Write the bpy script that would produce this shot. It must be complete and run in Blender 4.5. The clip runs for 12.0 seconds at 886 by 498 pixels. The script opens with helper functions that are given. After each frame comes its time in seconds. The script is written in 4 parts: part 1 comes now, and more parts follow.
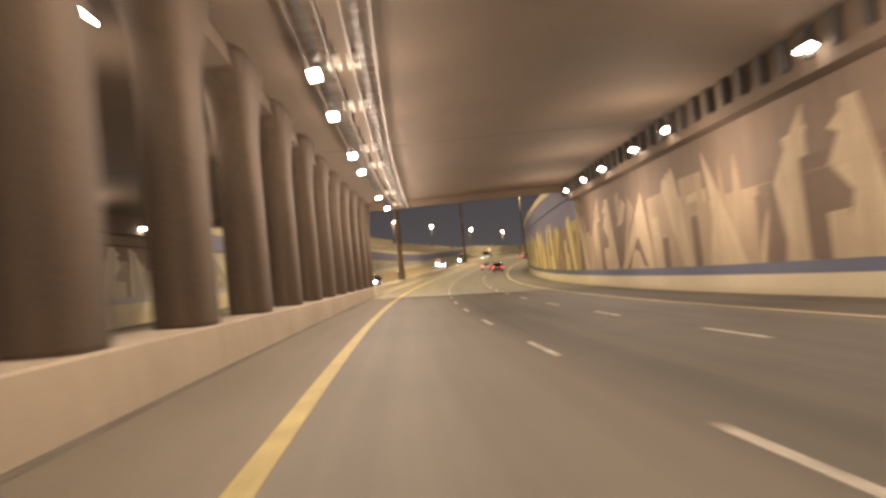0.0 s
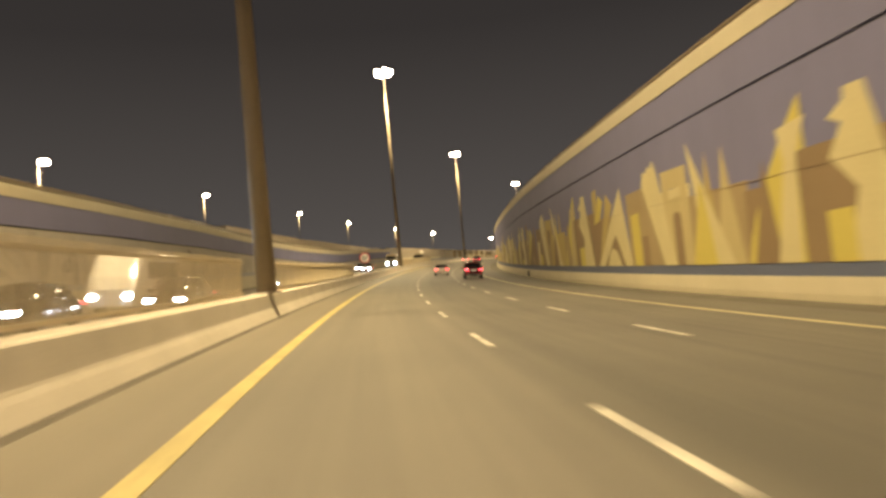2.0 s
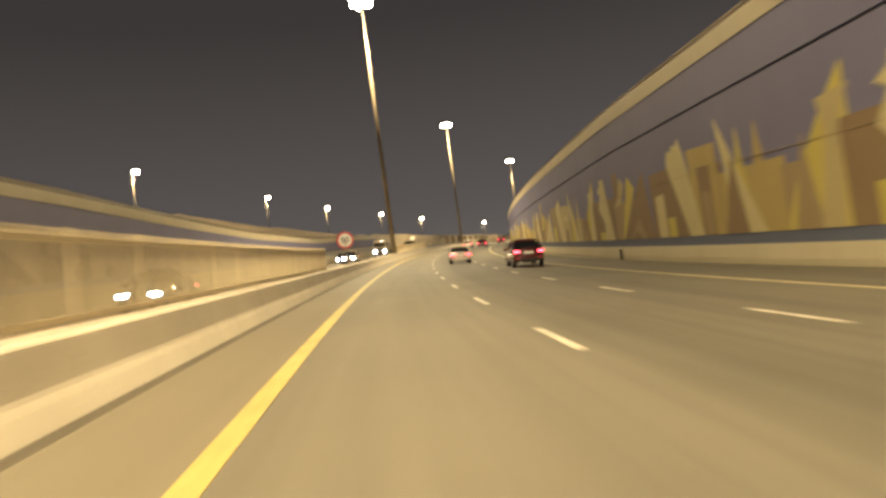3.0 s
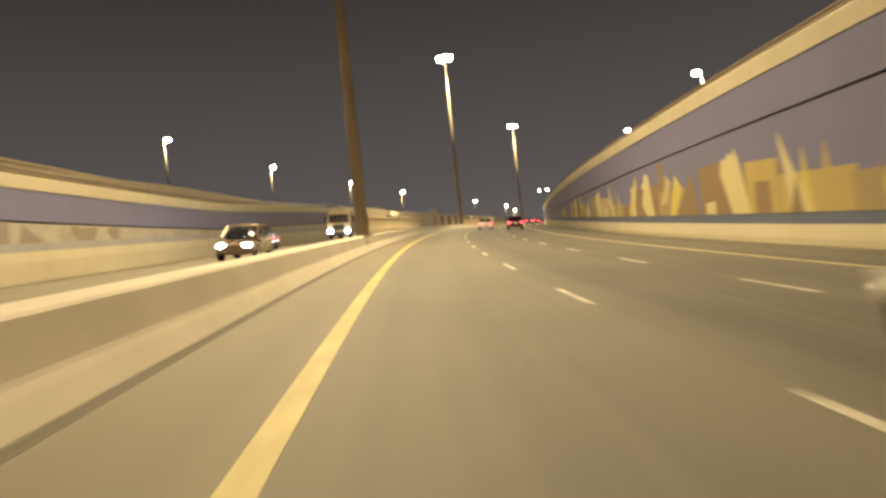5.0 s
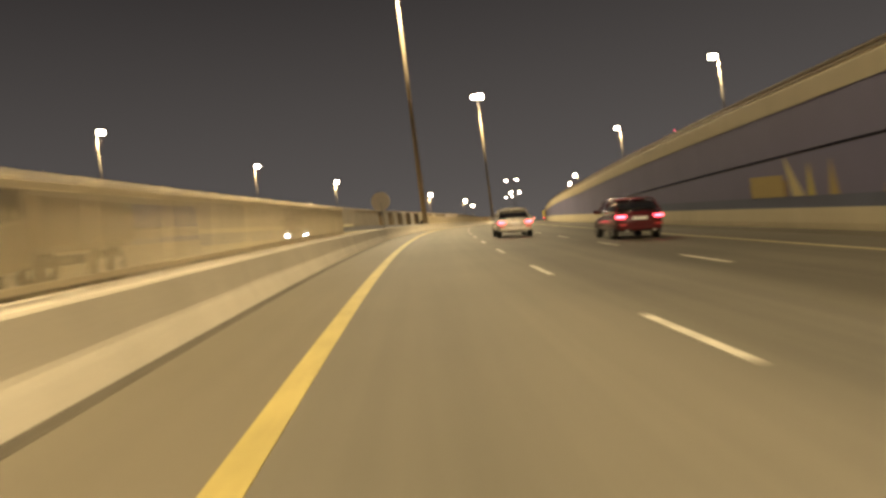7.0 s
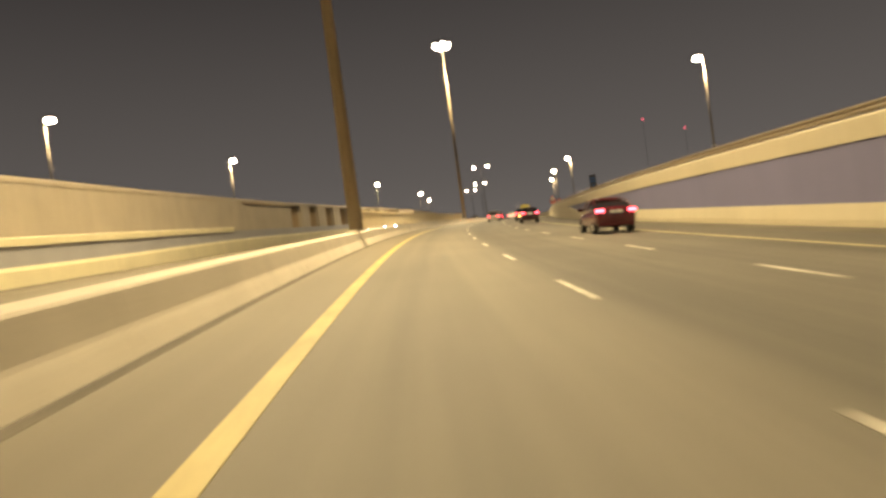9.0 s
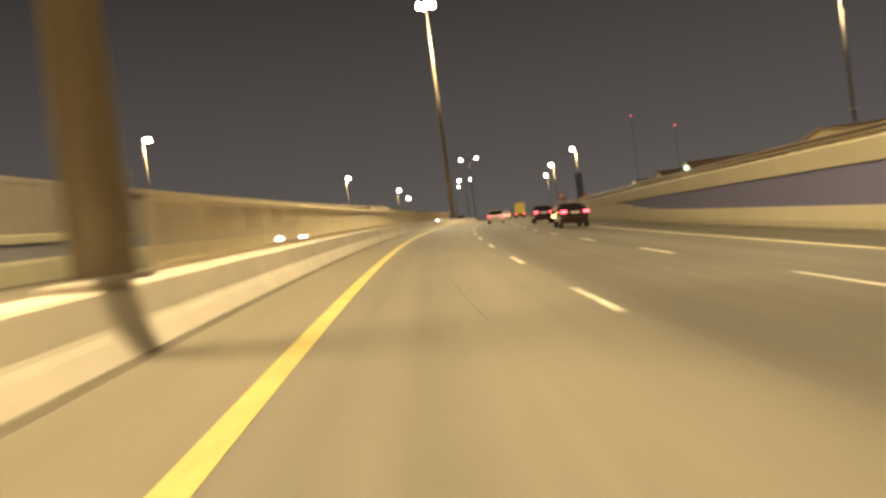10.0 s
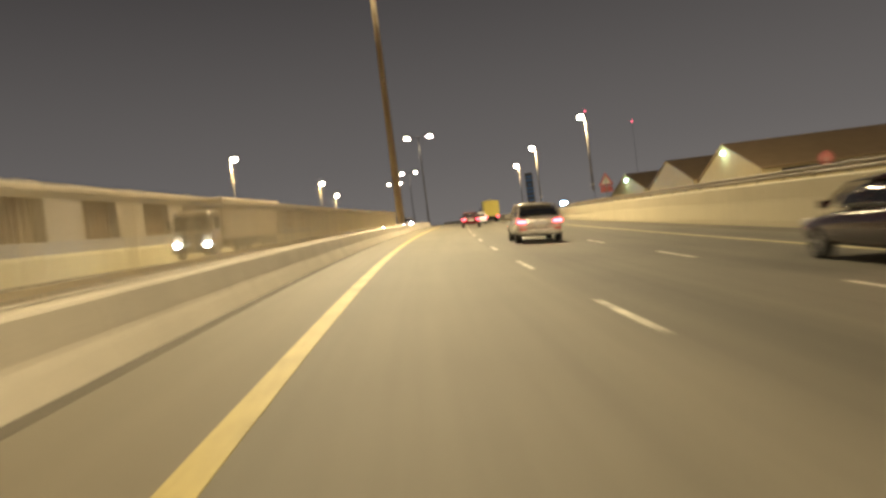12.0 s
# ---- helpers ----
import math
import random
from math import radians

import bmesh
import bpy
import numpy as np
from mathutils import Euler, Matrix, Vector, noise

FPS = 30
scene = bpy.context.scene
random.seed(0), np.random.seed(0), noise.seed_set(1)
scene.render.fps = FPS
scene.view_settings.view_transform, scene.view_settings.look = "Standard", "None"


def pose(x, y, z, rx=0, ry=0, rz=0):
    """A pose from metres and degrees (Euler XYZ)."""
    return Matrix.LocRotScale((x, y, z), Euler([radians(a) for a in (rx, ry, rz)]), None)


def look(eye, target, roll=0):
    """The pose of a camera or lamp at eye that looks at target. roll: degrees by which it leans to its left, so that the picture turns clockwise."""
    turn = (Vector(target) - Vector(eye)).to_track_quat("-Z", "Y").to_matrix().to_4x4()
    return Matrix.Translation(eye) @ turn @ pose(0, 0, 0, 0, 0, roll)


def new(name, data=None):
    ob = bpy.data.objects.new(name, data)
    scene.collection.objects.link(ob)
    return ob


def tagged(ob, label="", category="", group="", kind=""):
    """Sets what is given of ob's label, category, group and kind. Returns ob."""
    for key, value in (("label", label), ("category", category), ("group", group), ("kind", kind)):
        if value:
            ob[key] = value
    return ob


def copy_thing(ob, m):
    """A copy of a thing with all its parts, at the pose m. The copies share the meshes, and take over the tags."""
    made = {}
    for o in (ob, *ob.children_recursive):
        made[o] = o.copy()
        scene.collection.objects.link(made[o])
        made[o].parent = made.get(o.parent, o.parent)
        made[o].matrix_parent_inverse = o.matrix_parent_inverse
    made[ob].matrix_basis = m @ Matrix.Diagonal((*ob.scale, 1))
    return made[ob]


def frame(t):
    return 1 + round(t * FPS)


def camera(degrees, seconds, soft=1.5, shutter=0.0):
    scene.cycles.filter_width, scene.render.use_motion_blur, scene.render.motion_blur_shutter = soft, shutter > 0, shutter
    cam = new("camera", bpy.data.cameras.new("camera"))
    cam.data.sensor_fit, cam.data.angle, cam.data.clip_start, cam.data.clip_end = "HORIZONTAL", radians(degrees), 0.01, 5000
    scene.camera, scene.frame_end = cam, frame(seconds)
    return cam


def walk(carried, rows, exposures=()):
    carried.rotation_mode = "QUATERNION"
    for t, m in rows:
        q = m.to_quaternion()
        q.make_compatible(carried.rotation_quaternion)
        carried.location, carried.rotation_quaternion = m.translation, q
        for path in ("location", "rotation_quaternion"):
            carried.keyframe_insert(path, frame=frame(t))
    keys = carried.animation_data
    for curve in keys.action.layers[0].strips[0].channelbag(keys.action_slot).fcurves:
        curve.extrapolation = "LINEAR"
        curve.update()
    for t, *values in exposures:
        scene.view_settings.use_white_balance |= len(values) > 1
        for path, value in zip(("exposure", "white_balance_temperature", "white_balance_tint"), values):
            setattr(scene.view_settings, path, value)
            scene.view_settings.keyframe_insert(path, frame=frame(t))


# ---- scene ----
# the road: distance along the left edge line, heading by curvature (1/km), slope and crossfall in per cent
K_AT, K_IS = [-30, 10, 50, 90, 130, 170, 210, 250, 290, 330, 370, 410, 450, 490, 530, 570, 610, 650, 690], [1.00, 1.28, 1.37, 1.17, 1.07, 1.40, 1.34, 1.00, 1.24, 1.55, 1.21, 0.24, -0.83, -1.60, -1.54, -1.39, -0.96, -0.54, -0.11]
G_AT, G_IS = [-30, 30, 90, 150, 210, 270, 330, 390, 450, 510, 570, 630, 690], [1.51, 3.18, 4.48, 5.56, 5.66, 4.44, 3.51, 2.76, 2.26, 1.99, 1.87, 1.84, 1.83]
B_AT, B_IS = [-30, 60, 150, 240, 330, 420, 510, 600, 690], [2.91, 5.30, 6.03, 6.22, 6.36, 5.63, 4.80, 4.18, 3.69]
W_AT, W_IS = [-30, 20, 70, 120, 170, 220, 270, 320, 345, 370, 395, 420, 470], [10.40, 9.99, 9.57, 8.72, 7.03, 5.18, 3.50, 2.48, 1.98, 1.72, 1.50, 1.34, 1.22]  # height of the outer retaining wall


GRID = np.arange(-120.0, 900.0, 2.0)


def run_up(rate):
    total = np.cumsum(rate) * 2.0
    return total - np.interp(0.0, GRID, total)


PSI = run_up(np.interp(GRID, K_AT, K_IS) / 1000)
RX, RY = run_up(np.sin(PSI)), run_up(np.cos(PSI))
RZ = run_up(np.interp(GRID, G_AT, G_IS) / 100)


def heading(s):
    return float(np.interp(s, GRID, PSI))


def bank(s):
    return float(np.interp(s, B_AT, B_IS)) / 100


def P(s, u=0.0, h=0.0):
    """World place: s metres along the road, u metres to the right of the left edge line, h above the road there."""
    a = heading(s)
    return Vector((float(np.interp(s, GRID, RX)) + u * math.cos(a), float(np.interp(s, GRID, RY)) - u * math.sin(a),
                   float(np.interp(s, GRID, RZ)) - bank(s) * max(-19.0, min(15.0, u)) + h))


def wall_top(s):
    return float(np.interp(s, W_AT, W_IS))


cam = camera(60.19, 12.0, soft=3.0, shutter=0.5)
EYE_HEIGHT = 1.30
# seconds, distance, offset, heading off the road's, pitch, lean to the right
DRIVE = [
    (0, -19.40, 1.13, 4.44, 3.48, 6.02),
    (0.5, -3.80, 1.53, 3.80, 3.19, 7.04),
    (1, 11.79, 1.65, 3.31, 3.15, 8.09),
    (1.5, 27.37, 1.41, 4.85, 2.52, 6.66),
    (2, 42.91, 1.61, 6.41, 3.59, 5.43),
    (2.5, 58.42, 1.43, 6.06, 3.17, 6.27),
    (3, 73.94, 1.32, 5.20, 2.60, 7.74),
    (5, 135.17, 0.96, 3.04, 1.15, 5.95),
    (5.5, 150.33, 0.99, 2.73, 0.92, 6.39),
    (6, 165.39, 1.00, 2.70, 0.80, 7.06),
    (6.5, 180.21, 1.01, 2.72, 0.74, 7.29),
    (8.5, 239.35, 1.29, 2.19, 0.10, 7.24),
    (9, 253.93, 1.32, 2.28, -0.11, 7.61),
    (9.5, 268.32, 1.37, 2.16, -0.46, 7.62),
    (10, 282.36, 1.36, 2.08, -0.36, 7.32),
    (10.5, 296.38, 1.35, 2.04, -0.57, 6.99),
    (11, 310.36, 1.33, 2.01, -0.58, 6.97),
    (11.5, 324.32, 1.30, 2.50, -0.51, 6.90),
    (12, 338.27, 1.32, 2.32, -0.76, 7.22),
]


def seat(s, u, yaw, pitch, lean):
    a, b = heading(s) + radians(yaw), radians(pitch)
    eye = P(s, u, EYE_HEIGHT)
    return look(eye, eye + Vector((math.sin(a) * math.cos(b), math.cos(a) * math.cos(b), math.sin(b))), -lean)

walk(cam, [(row[0], seat(*row[1:])) for row in DRIVE],
     exposures=[(0.0, -0.18, 6120, 18), (0.5, -0.08, 6200, 17), (1.0, -0.08, 6120, 17), (1.5, 0.0, 6620, 13), (2.0, -0.12, 6600, 10), (2.5, -0.02, 6500, 10), (3.0, 0.19, 6450, 10), (5.0, 0.18, 6400, 10), (5.5, 0.05, 6400, 10), (6.5, -0.02, 6350, 11),
                (8.4, 0.36, 6500, 10), (9.0, 0.30, 6550, 10), (10.0, 0.06, 6500, 10), (10.8, 0.06, 6500, 10), (11.5, 0.48, 6400, 10), (12.0, 0.60, 6150, 9)])

# ---- night sky and light ----
world = bpy.data.worlds.new("night_sky")
scene.world = world
world.use_nodes = True
sky = world.node_tree.nodes["Background"]
# town glow: paler towards the horizon, darker overhead
air = world.node_tree.nodes
ray = air.new("ShaderNodeTexCoord")
up = air.new("ShaderNodeSeparateXYZ")
glow_ramp = air.new("ShaderNodeValToRGB")
world.node_tree.links.new(ray.outputs["Generated"], up.inputs["Vector"])
world.node_tree.links.new(up.outputs["Z"], glow_ramp.inputs["Fac"])
world.node_tree.links.new(glow_ramp.outputs["Color"], sky.inputs["Color"])
steps = glow_ramp.color_ramp.elements
steps[0].position, steps[0].color = 0.0, (1.0, 0.88, 0.79, 1)
steps[1].position, steps[1].color = 1.0, (0.13, 0.115, 0.115, 1)
for where, shade in ((0.10, (0.74, 0.655, 0.60, 1)), (0.34, (0.32, 0.28, 0.265, 1))):
    steps.new(where).color = shade
sky.inputs["Strength"].default_value = 0.122

WARM = (1.0, 0.76, 0.40)
MAST_AT = (68.9, 174.7, 290.6, 403.5)
MAST_H = 35.6
LEFT_LAMPS = ((52, -27, 13.0), (113, -29.4, 14.1), (176, -35.6, 16.9), (239, -37.6, 17.0), (279.5, -36.4, 16.0), (323.4, -33.5, 15.0),
              (366.8, -32.4, 14.3), (442.8, -26.8, 12.8), (503.6, -23.2, 12.1), (560, -22, 12.0))
RIGHT_LAMPS = ((155, 27, 13.9), (215.7, 29, 13.9), (275.8, 31, 14.4), (334, 29, 13.8), (440.4, 20.5, 12.2), (476.6, 18.2, 11.9), (510.2, 20.1, 11.2))


def lamp(name, place, watts, colour=WARM, size=0.35, spot=0.0, aim=(0, 0, -1), soft_edge=0.25):
    data = bpy.data.lights.new(name, "SPOT" if spot else "POINT")
    data.energy, data.color, data.shadow_soft_size = watts, colour, size
    if spot:
        data.spot_size, data.spot_blend = radians(spot), soft_edge
    ob = new(name, data)
    ob.matrix_world = look(Vector(place), Vector(place) + Vector(aim) + Vector((0, 0.001, 0)))
    return ob


for s in MAST_AT:
    across = (P(s, 1) - P(s, 0)) * Vector((1, 1, 0))
    for side in (-1, 1):
        lamp("mast_light", P(s, -2.0 + 2.8 * side, MAST_H - 1.6), 76000, size=1.2, spot=158, soft_edge=0.3, aim=across * side * 0.85 + Vector((0, 0, -1)))
for s, u, h in LEFT_LAMPS:
    lamp("street_light", P(s, 0, h - 0.55) + (P(s, u) - P(s, 0)) * Vector((1, 1, 0)), 12000, spot=152)
for s, u, h in RIGHT_LAMPS:
    lamp("street_light", P(s, 0, h - 0.55) + (P(s, u) - P(s, 0)) * Vector((1, 1, 0)), 14000, spot=152)

# ---- materials ----


def nodes_of(m):
    m.use_nodes = True
    return m.node_tree.nodes, m.node_tree.links, m.node_tree.nodes["Principled BSDF"]


def mat(name, base, rough=0.7, metal=0.0, var=0.25, grain=30.0, blotch=0.6, bump=0.15, streak=0.0, per_object=0.0):
    """Procedural surface: fine grain, large blotches, optional streaks that run down, optional change from piece to piece."""
    m = bpy.data.materials.new(name)
    nodes, links, bsdf = nodes_of(m)
    where = nodes.new("ShaderNodeTexCoord")
    fine = nodes.new("ShaderNodeTexNoise")
    fine.inputs["Scale"].default_value, fine.inputs["Detail"].default_value = grain, 6
    big = nodes.new("ShaderNodeTexNoise")
    big.inputs["Scale"].default_value, big.inputs["Detail"].default_value = blotch, 5
    links.new(where.outputs["Object"], fine.inputs["Vector"])
    links.new(where.outputs["Object"], big.inputs["Vector"])
    mix = nodes.new("ShaderNodeMath")
    mix.operation = "ADD"
    links.new(fine.outputs["Fac"], mix.inputs[0])
    links.new(big.outputs["Fac"], mix.inputs[1])
    last = mix
    if streak:
        scale = nodes.new("ShaderNodeMapping")
        scale.inputs["Scale"].default_value = (1.3, 1.3, 0.09)
        runs = nodes.new("ShaderNodeTexNoise")
        runs.inputs["Scale"].default_value, runs.inputs["Detail"].default_value = 2.0, 4
        links.new(where.outputs["Object"], scale.inputs["Vector"])
        links.new(scale.outputs["Vector"], runs.inputs["Vector"])
        last = nodes.new("ShaderNodeMath")
        last.operation, last.inputs[1].default_value = "MULTIPLY_ADD", streak
        links.new(runs.outputs["Fac"], last.inputs[0])
        links.new(mix.outputs[0], last.inputs[2])
    span = nodes.new("ShaderNodeMapRange")
    span.inputs["From Min"].default_value, span.inputs["From Max"].default_value = 0.6 + streak * 0.3, 1.4 + streak * 0.7
    span.inputs["To Min"].default_value, span.inputs["To Max"].default_value = 1 - var, 1 + var
    links.new(last.outputs[0], span.inputs["Value"])
    shade = nodes.new("ShaderNodeHueSaturation")
    shade.inputs["Color"].default_value = (*base, 1)
    links.new(span.outputs["Result"], shade.inputs["Value"])
    if per_object:
        info = nodes.new("ShaderNodeObjectInfo")
        turn = nodes.new("ShaderNodeMapRange")
        turn.inputs["To Min"].default_value, turn.inputs["To Max"].default_value = 1 - per_object, 1 + per_object
        links.new(info.outputs["Random"], turn.inputs["Value"])
        times = nodes.new("ShaderNodeMath")
        times.operation = "MULTIPLY"
        links.new(turn.outputs["Result"], times.inputs[0])
        links.new(span.outputs["Result"], times.inputs[1])
        links.new(times.outputs[0], shade.inputs["Value"])
    links.new(shade.outputs["Color"], bsdf.inputs["Base Color"])
    bsdf.inputs["Roughness"].default_value, bsdf.inputs["Metallic"].default_value = rough, metal
    if bump:
        rise = nodes.new("ShaderNodeBump")
        rise.inputs["Strength"].default_value, rise.inputs["Distance"].default_value = bump, 0.02
        links.new(fine.outputs["Fac"], rise.inputs["Height"])
        links.new(rise.outputs["Normal"], bsdf.inputs["Normal"])
    return m


def glow(name, colour, strength):
    m = bpy.data.materials.new(name)
    nodes, links, bsdf = nodes_of(m)
    bsdf.inputs["Base Color"].default_value = (*colour, 1)
    bsdf.inputs["Emission Color"].default_value = (*colour, 1)
    bsdf.inputs["Emission Strength"].default_value = strength
    return m


def gloss(name, base, rough=0.25, metal=0.0, coat=0.6):
    m = bpy.data.materials.new(name)
    nodes, links, bsdf = nodes_of(m)
    dust = nodes.new("ShaderNodeTexNoise")
    dust.inputs["Scale"].default_value, dust.inputs["Detail"].default_value = 4.0, 6
    span = nodes.new("ShaderNodeMapRange")
    span.inputs["To Min"].default_value, span.inputs["To Max"].default_value = rough * 0.7, rough * 1.6
    links.new(dust.outputs["Fac"], span.inputs["Value"])
    links.new(span.outputs["Result"], bsdf.inputs["Roughness"])
    bsdf.inputs["Base Color"].default_value, bsdf.inputs["Metallic"].default_value = (*base, 1), metal
    bsdf.inputs["Coat Weight"].default_value = coat
    return m




def asphalt():
    """Worn surface: long streaks and darker wheel paths along the lanes, patches, fine stones. UV holds offset and distance in metres."""
    m = bpy.data.materials.new("worn_asphalt")
    nodes, links, bsdf = nodes_of(m)
    uv = nodes.new("ShaderNodeUVMap")

    def layer(scale, detail, sx, sy):
        move = nodes.new("ShaderNodeMapping")
        move.inputs["Scale"].default_value = (sx, sy, 1)
        tex = nodes.new("ShaderNodeTexNoise")
        tex.inputs["Scale"].default_value, tex.inputs["Detail"].default_value = scale, detail
        links.new(uv.outputs["UV"], move.inputs["Vector"])
        links.new(move.outputs["Vector"], tex.inputs["Vector"])
        return tex.outputs["Fac"]

    total = None
    for socket, weight in ((layer(1.0, 3, 0.55, 0.012), 0.9), (layer(1.0, 5, 2.6, 0.05), 0.5), (layer(1.0, 5, 0.25, 0.16), 0.55), (layer(60.0, 4, 1, 1), 0.35)):
        step = nodes.new("ShaderNodeMath")
        step.operation, step.inputs[1].default_value = "MULTIPLY_ADD", weight
        step.inputs[2].default_value = 0.0
        links.new(socket, step.inputs[0])
        if total is not None:
            links.new(total, step.inputs[2])
        total = step.outputs[0]
    ramp = nodes.new("ShaderNodeValToRGB")
    ramp.color_ramp.elements[0].position, ramp.color_ramp.elements[1].position = 0.30, 0.72
    ramp.color_ramp.elements[0].color, ramp.color_ramp.elements[1].color = (0.066, 0.059, 0.046, 1), (0.170, 0.152, 0.115, 1)
    half = nodes.new("ShaderNodeMath")
    half.operation, half.inputs[1].default_value = "MULTIPLY", 1 / 2.3
    split = nodes.new("ShaderNodeSeparateXYZ")
    links.new(uv.outputs["UV"], split.inputs["Vector"])
    newer = nodes.new("ShaderNodeMapRange")
    newer.inputs["From Min"].default_value, newer.inputs["From Max"].default_value = 3.3, 4.4
    newer.inputs["To Min"].default_value, newer.inputs["To Max"].default_value = 0.08, -0.30
    links.new(split.outputs["X"], newer.inputs["Value"])
    paving = nodes.new("ShaderNodeMath")
    paving.operation = "ADD"
    links.new(total, paving.inputs[0])
    links.new(newer.outputs["Result"], paving.inputs[1])
    links.new(paving.outputs[0], half.inputs[0])
    links.new(half.outputs[0], ramp.inputs["Fac"])
    # the strip beside the median, left of the yellow line, is dusty
    verge = nodes.new("ShaderNodeMapRange")
    verge.inputs["From Min"].default_value, verge.inputs["From Max"].default_value = 0.12, -0.12
    verge.inputs["To Min"].default_value, verge.inputs["To Max"].default_value = 0.0, 0.32
    links.new(split.outputs["X"], verge.inputs["Value"])
    dusty = nodes.new("ShaderNodeMix")
    dusty.data_type = "RGBA"
    links.new(verge.outputs["Result"], dusty.inputs[0])
    links.new(ramp.outputs["Color"], dusty.inputs[6])
    dusty.inputs[7].default_value = (0.205, 0.170, 0.112, 1)
    links.new(dusty.outputs[2], bsdf.inputs["Base Color"])
    rise = nodes.new("ShaderNodeBump")
    rise.inputs["Strength"].default_value, rise.inputs["Distance"].default_value = 0.35, 0.01
    links.new(layer(90.0, 3, 1, 1), rise.inputs["Height"])
    links.new(rise.outputs["Normal"], bsdf.inputs["Normal"])
    bsdf.inputs["Roughness"].default_value = 0.74
    bsdf.inputs["Specular IOR Level"].default_value = 0.42
    return m


ASPHALT = asphalt()
TYRE_MARK = mat("tyre_rubber_stain", (0.100, 0.090, 0.070), 0.7, var=0.5, grain=8, blotch=0.8)
# dark brown for gutter dirt and for shade painted beside the walls
GUTTER_DIRT_SHADE = mat("gutter_dirt_and_shade", (0.085, 0.074, 0.05), 0.9, var=0.5, grain=14, blotch=0.35)
# darker strip where the barrier meets the road
TOE = mat("dark_barrier_joint", (0.10, 0.085, 0.062), 0.85, var=0.3, grain=14, blotch=0.6)
EDGE_PAINT = mat("worn_edge_paint", (0.42, 0.37, 0.21), 0.6, var=0.4, grain=18, blotch=0.9)
YELLOW_LINE = mat("yellow_road_paint", (0.385, 0.31, 0.10), 0.65, var=0.36, grain=14, blotch=1.2)
WHITE_LINE = mat("white_road_paint", (0.41, 0.38, 0.31), 0.65, var=0.75, grain=9, blotch=2.0)
# barrier concrete under the bridge, darker and browner than the rest
BROWN_CONCRETE = mat("brown_barrier_concrete", (0.32, 0.27, 0.20), 0.85, var=0.25, grain=22, blotch=0.5, streak=0.7)
FADED_LINE = mat("faded_road_paint", (0.20, 0.18, 0.14), 0.7, var=0.5, grain=20)
CONCRETE = mat("barrier_concrete", (0.52, 0.47, 0.375), 0.8, var=0.2, grain=25, blotch=0.5, streak=0.5)
CREAM = mat("cream_wall_paint", (0.50, 0.445, 0.31), 0.7, var=0.14, grain=20, blotch=0.4, streak=0.7)
# cream lightened to stand in for lamp light on the far plinth and sill
FAR_CREAM = mat("lit_cream_plinth_paint", (0.65, 0.59, 0.38), 0.7, var=0.16, grain=20, blotch=0.4, streak=0.7)
BLUE = mat("grey_blue_wall_paint", (0.165, 0.163, 0.272), 0.7, var=0.12, grain=18, blotch=0.3, streak=0.5)
DEEP_BLUE = mat("deep_blue_band_paint", (0.112, 0.130, 0.200), 0.7, var=0.15, grain=18, blotch=0.4)
TAN_WALL = mat("tan_wall_paint", (0.33, 0.24, 0.14), 0.75, var=0.18, grain=18, blotch=0.4, streak=0.8)
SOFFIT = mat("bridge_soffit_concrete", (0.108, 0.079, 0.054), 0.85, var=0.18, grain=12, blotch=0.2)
# concrete colour darkened so that the piers look backlit
PIER = mat("backlit_pier_concrete", (0.062, 0.043, 0.027), 0.85, var=0.5, grain=14, blotch=0.5, streak=1.6)
STEEL = mat("galvanised_steel", (0.34, 0.31, 0.26), 0.45, metal=0.7, var=0.15, grain=12)
DARK_STEEL = mat("dark_painted_steel", (0.06, 0.055, 0.05), 0.5, metal=0.3, var=0.2, grain=12)
POLE = mat("mast_paint", (0.17, 0.135, 0.088), 0.55, var=0.12, grain=10, blotch=0.6, streak=0.4)
LAMP_POST = mat("dull_lamp_post_steel", (0.065, 0.056, 0.045), 0.6, metal=0.2, var=0.15, grain=10)
TRAY = mat("dull_tray_steel", (0.05, 0.040, 0.030), 0.6, metal=0.2, var=0.25, grain=14)
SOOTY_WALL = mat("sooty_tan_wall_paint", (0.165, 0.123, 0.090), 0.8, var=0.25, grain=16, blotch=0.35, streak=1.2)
FAR_PAINT = mat("pale_tan_wall_paint", (0.41, 0.355, 0.265), 0.75, var=0.18, grain=18, blotch=0.4, streak=0.8)
FADED_BLUE = mat("faded_pale_blue_paint", (0.33, 0.325, 0.33), 0.7, var=0.14, grain=16, blotch=0.4, streak=0.5)
# bay backs, darker than the piers between them
BAY_BACK = mat("dark_bay_back", (0.165, 0.14, 0.115), 0.8, var=0.2, grain=12)
DULL_PAINT = mat("dull_beige_wall_paint", (0.40, 0.36, 0.295), 0.75, var=0.2, grain=18, blotch=0.4, streak=0.9)
SLAT = mat("fence_slat_paint", (0.60, 0.52, 0.36), 0.6, var=0.12, grain=18, per_object=0.08)
GROOVE = mat("dark_joint", (0.03, 0.028, 0.026), 0.9, var=0.2)
SAND = mat("desert_ground", (0.26, 0.21, 0.145), 0.95, var=0.25, grain=2.0, blotch=0.05)
MURAL = [mat("mural_" + n, c, 0.7, var=0.13, grain=16, blotch=0.5, streak=0.4) for n, c in (
    ("tan", (0.33, 0.25, 0.13)), ("ochre", (0.42, 0.325, 0.12)), ("yellow", (0.54, 0.455, 0.105)), ("cream", (0.56, 0.49, 0.265)),
    ("brown", (0.24, 0.168, 0.09)), ("sand", (0.46, 0.38, 0.19)))]
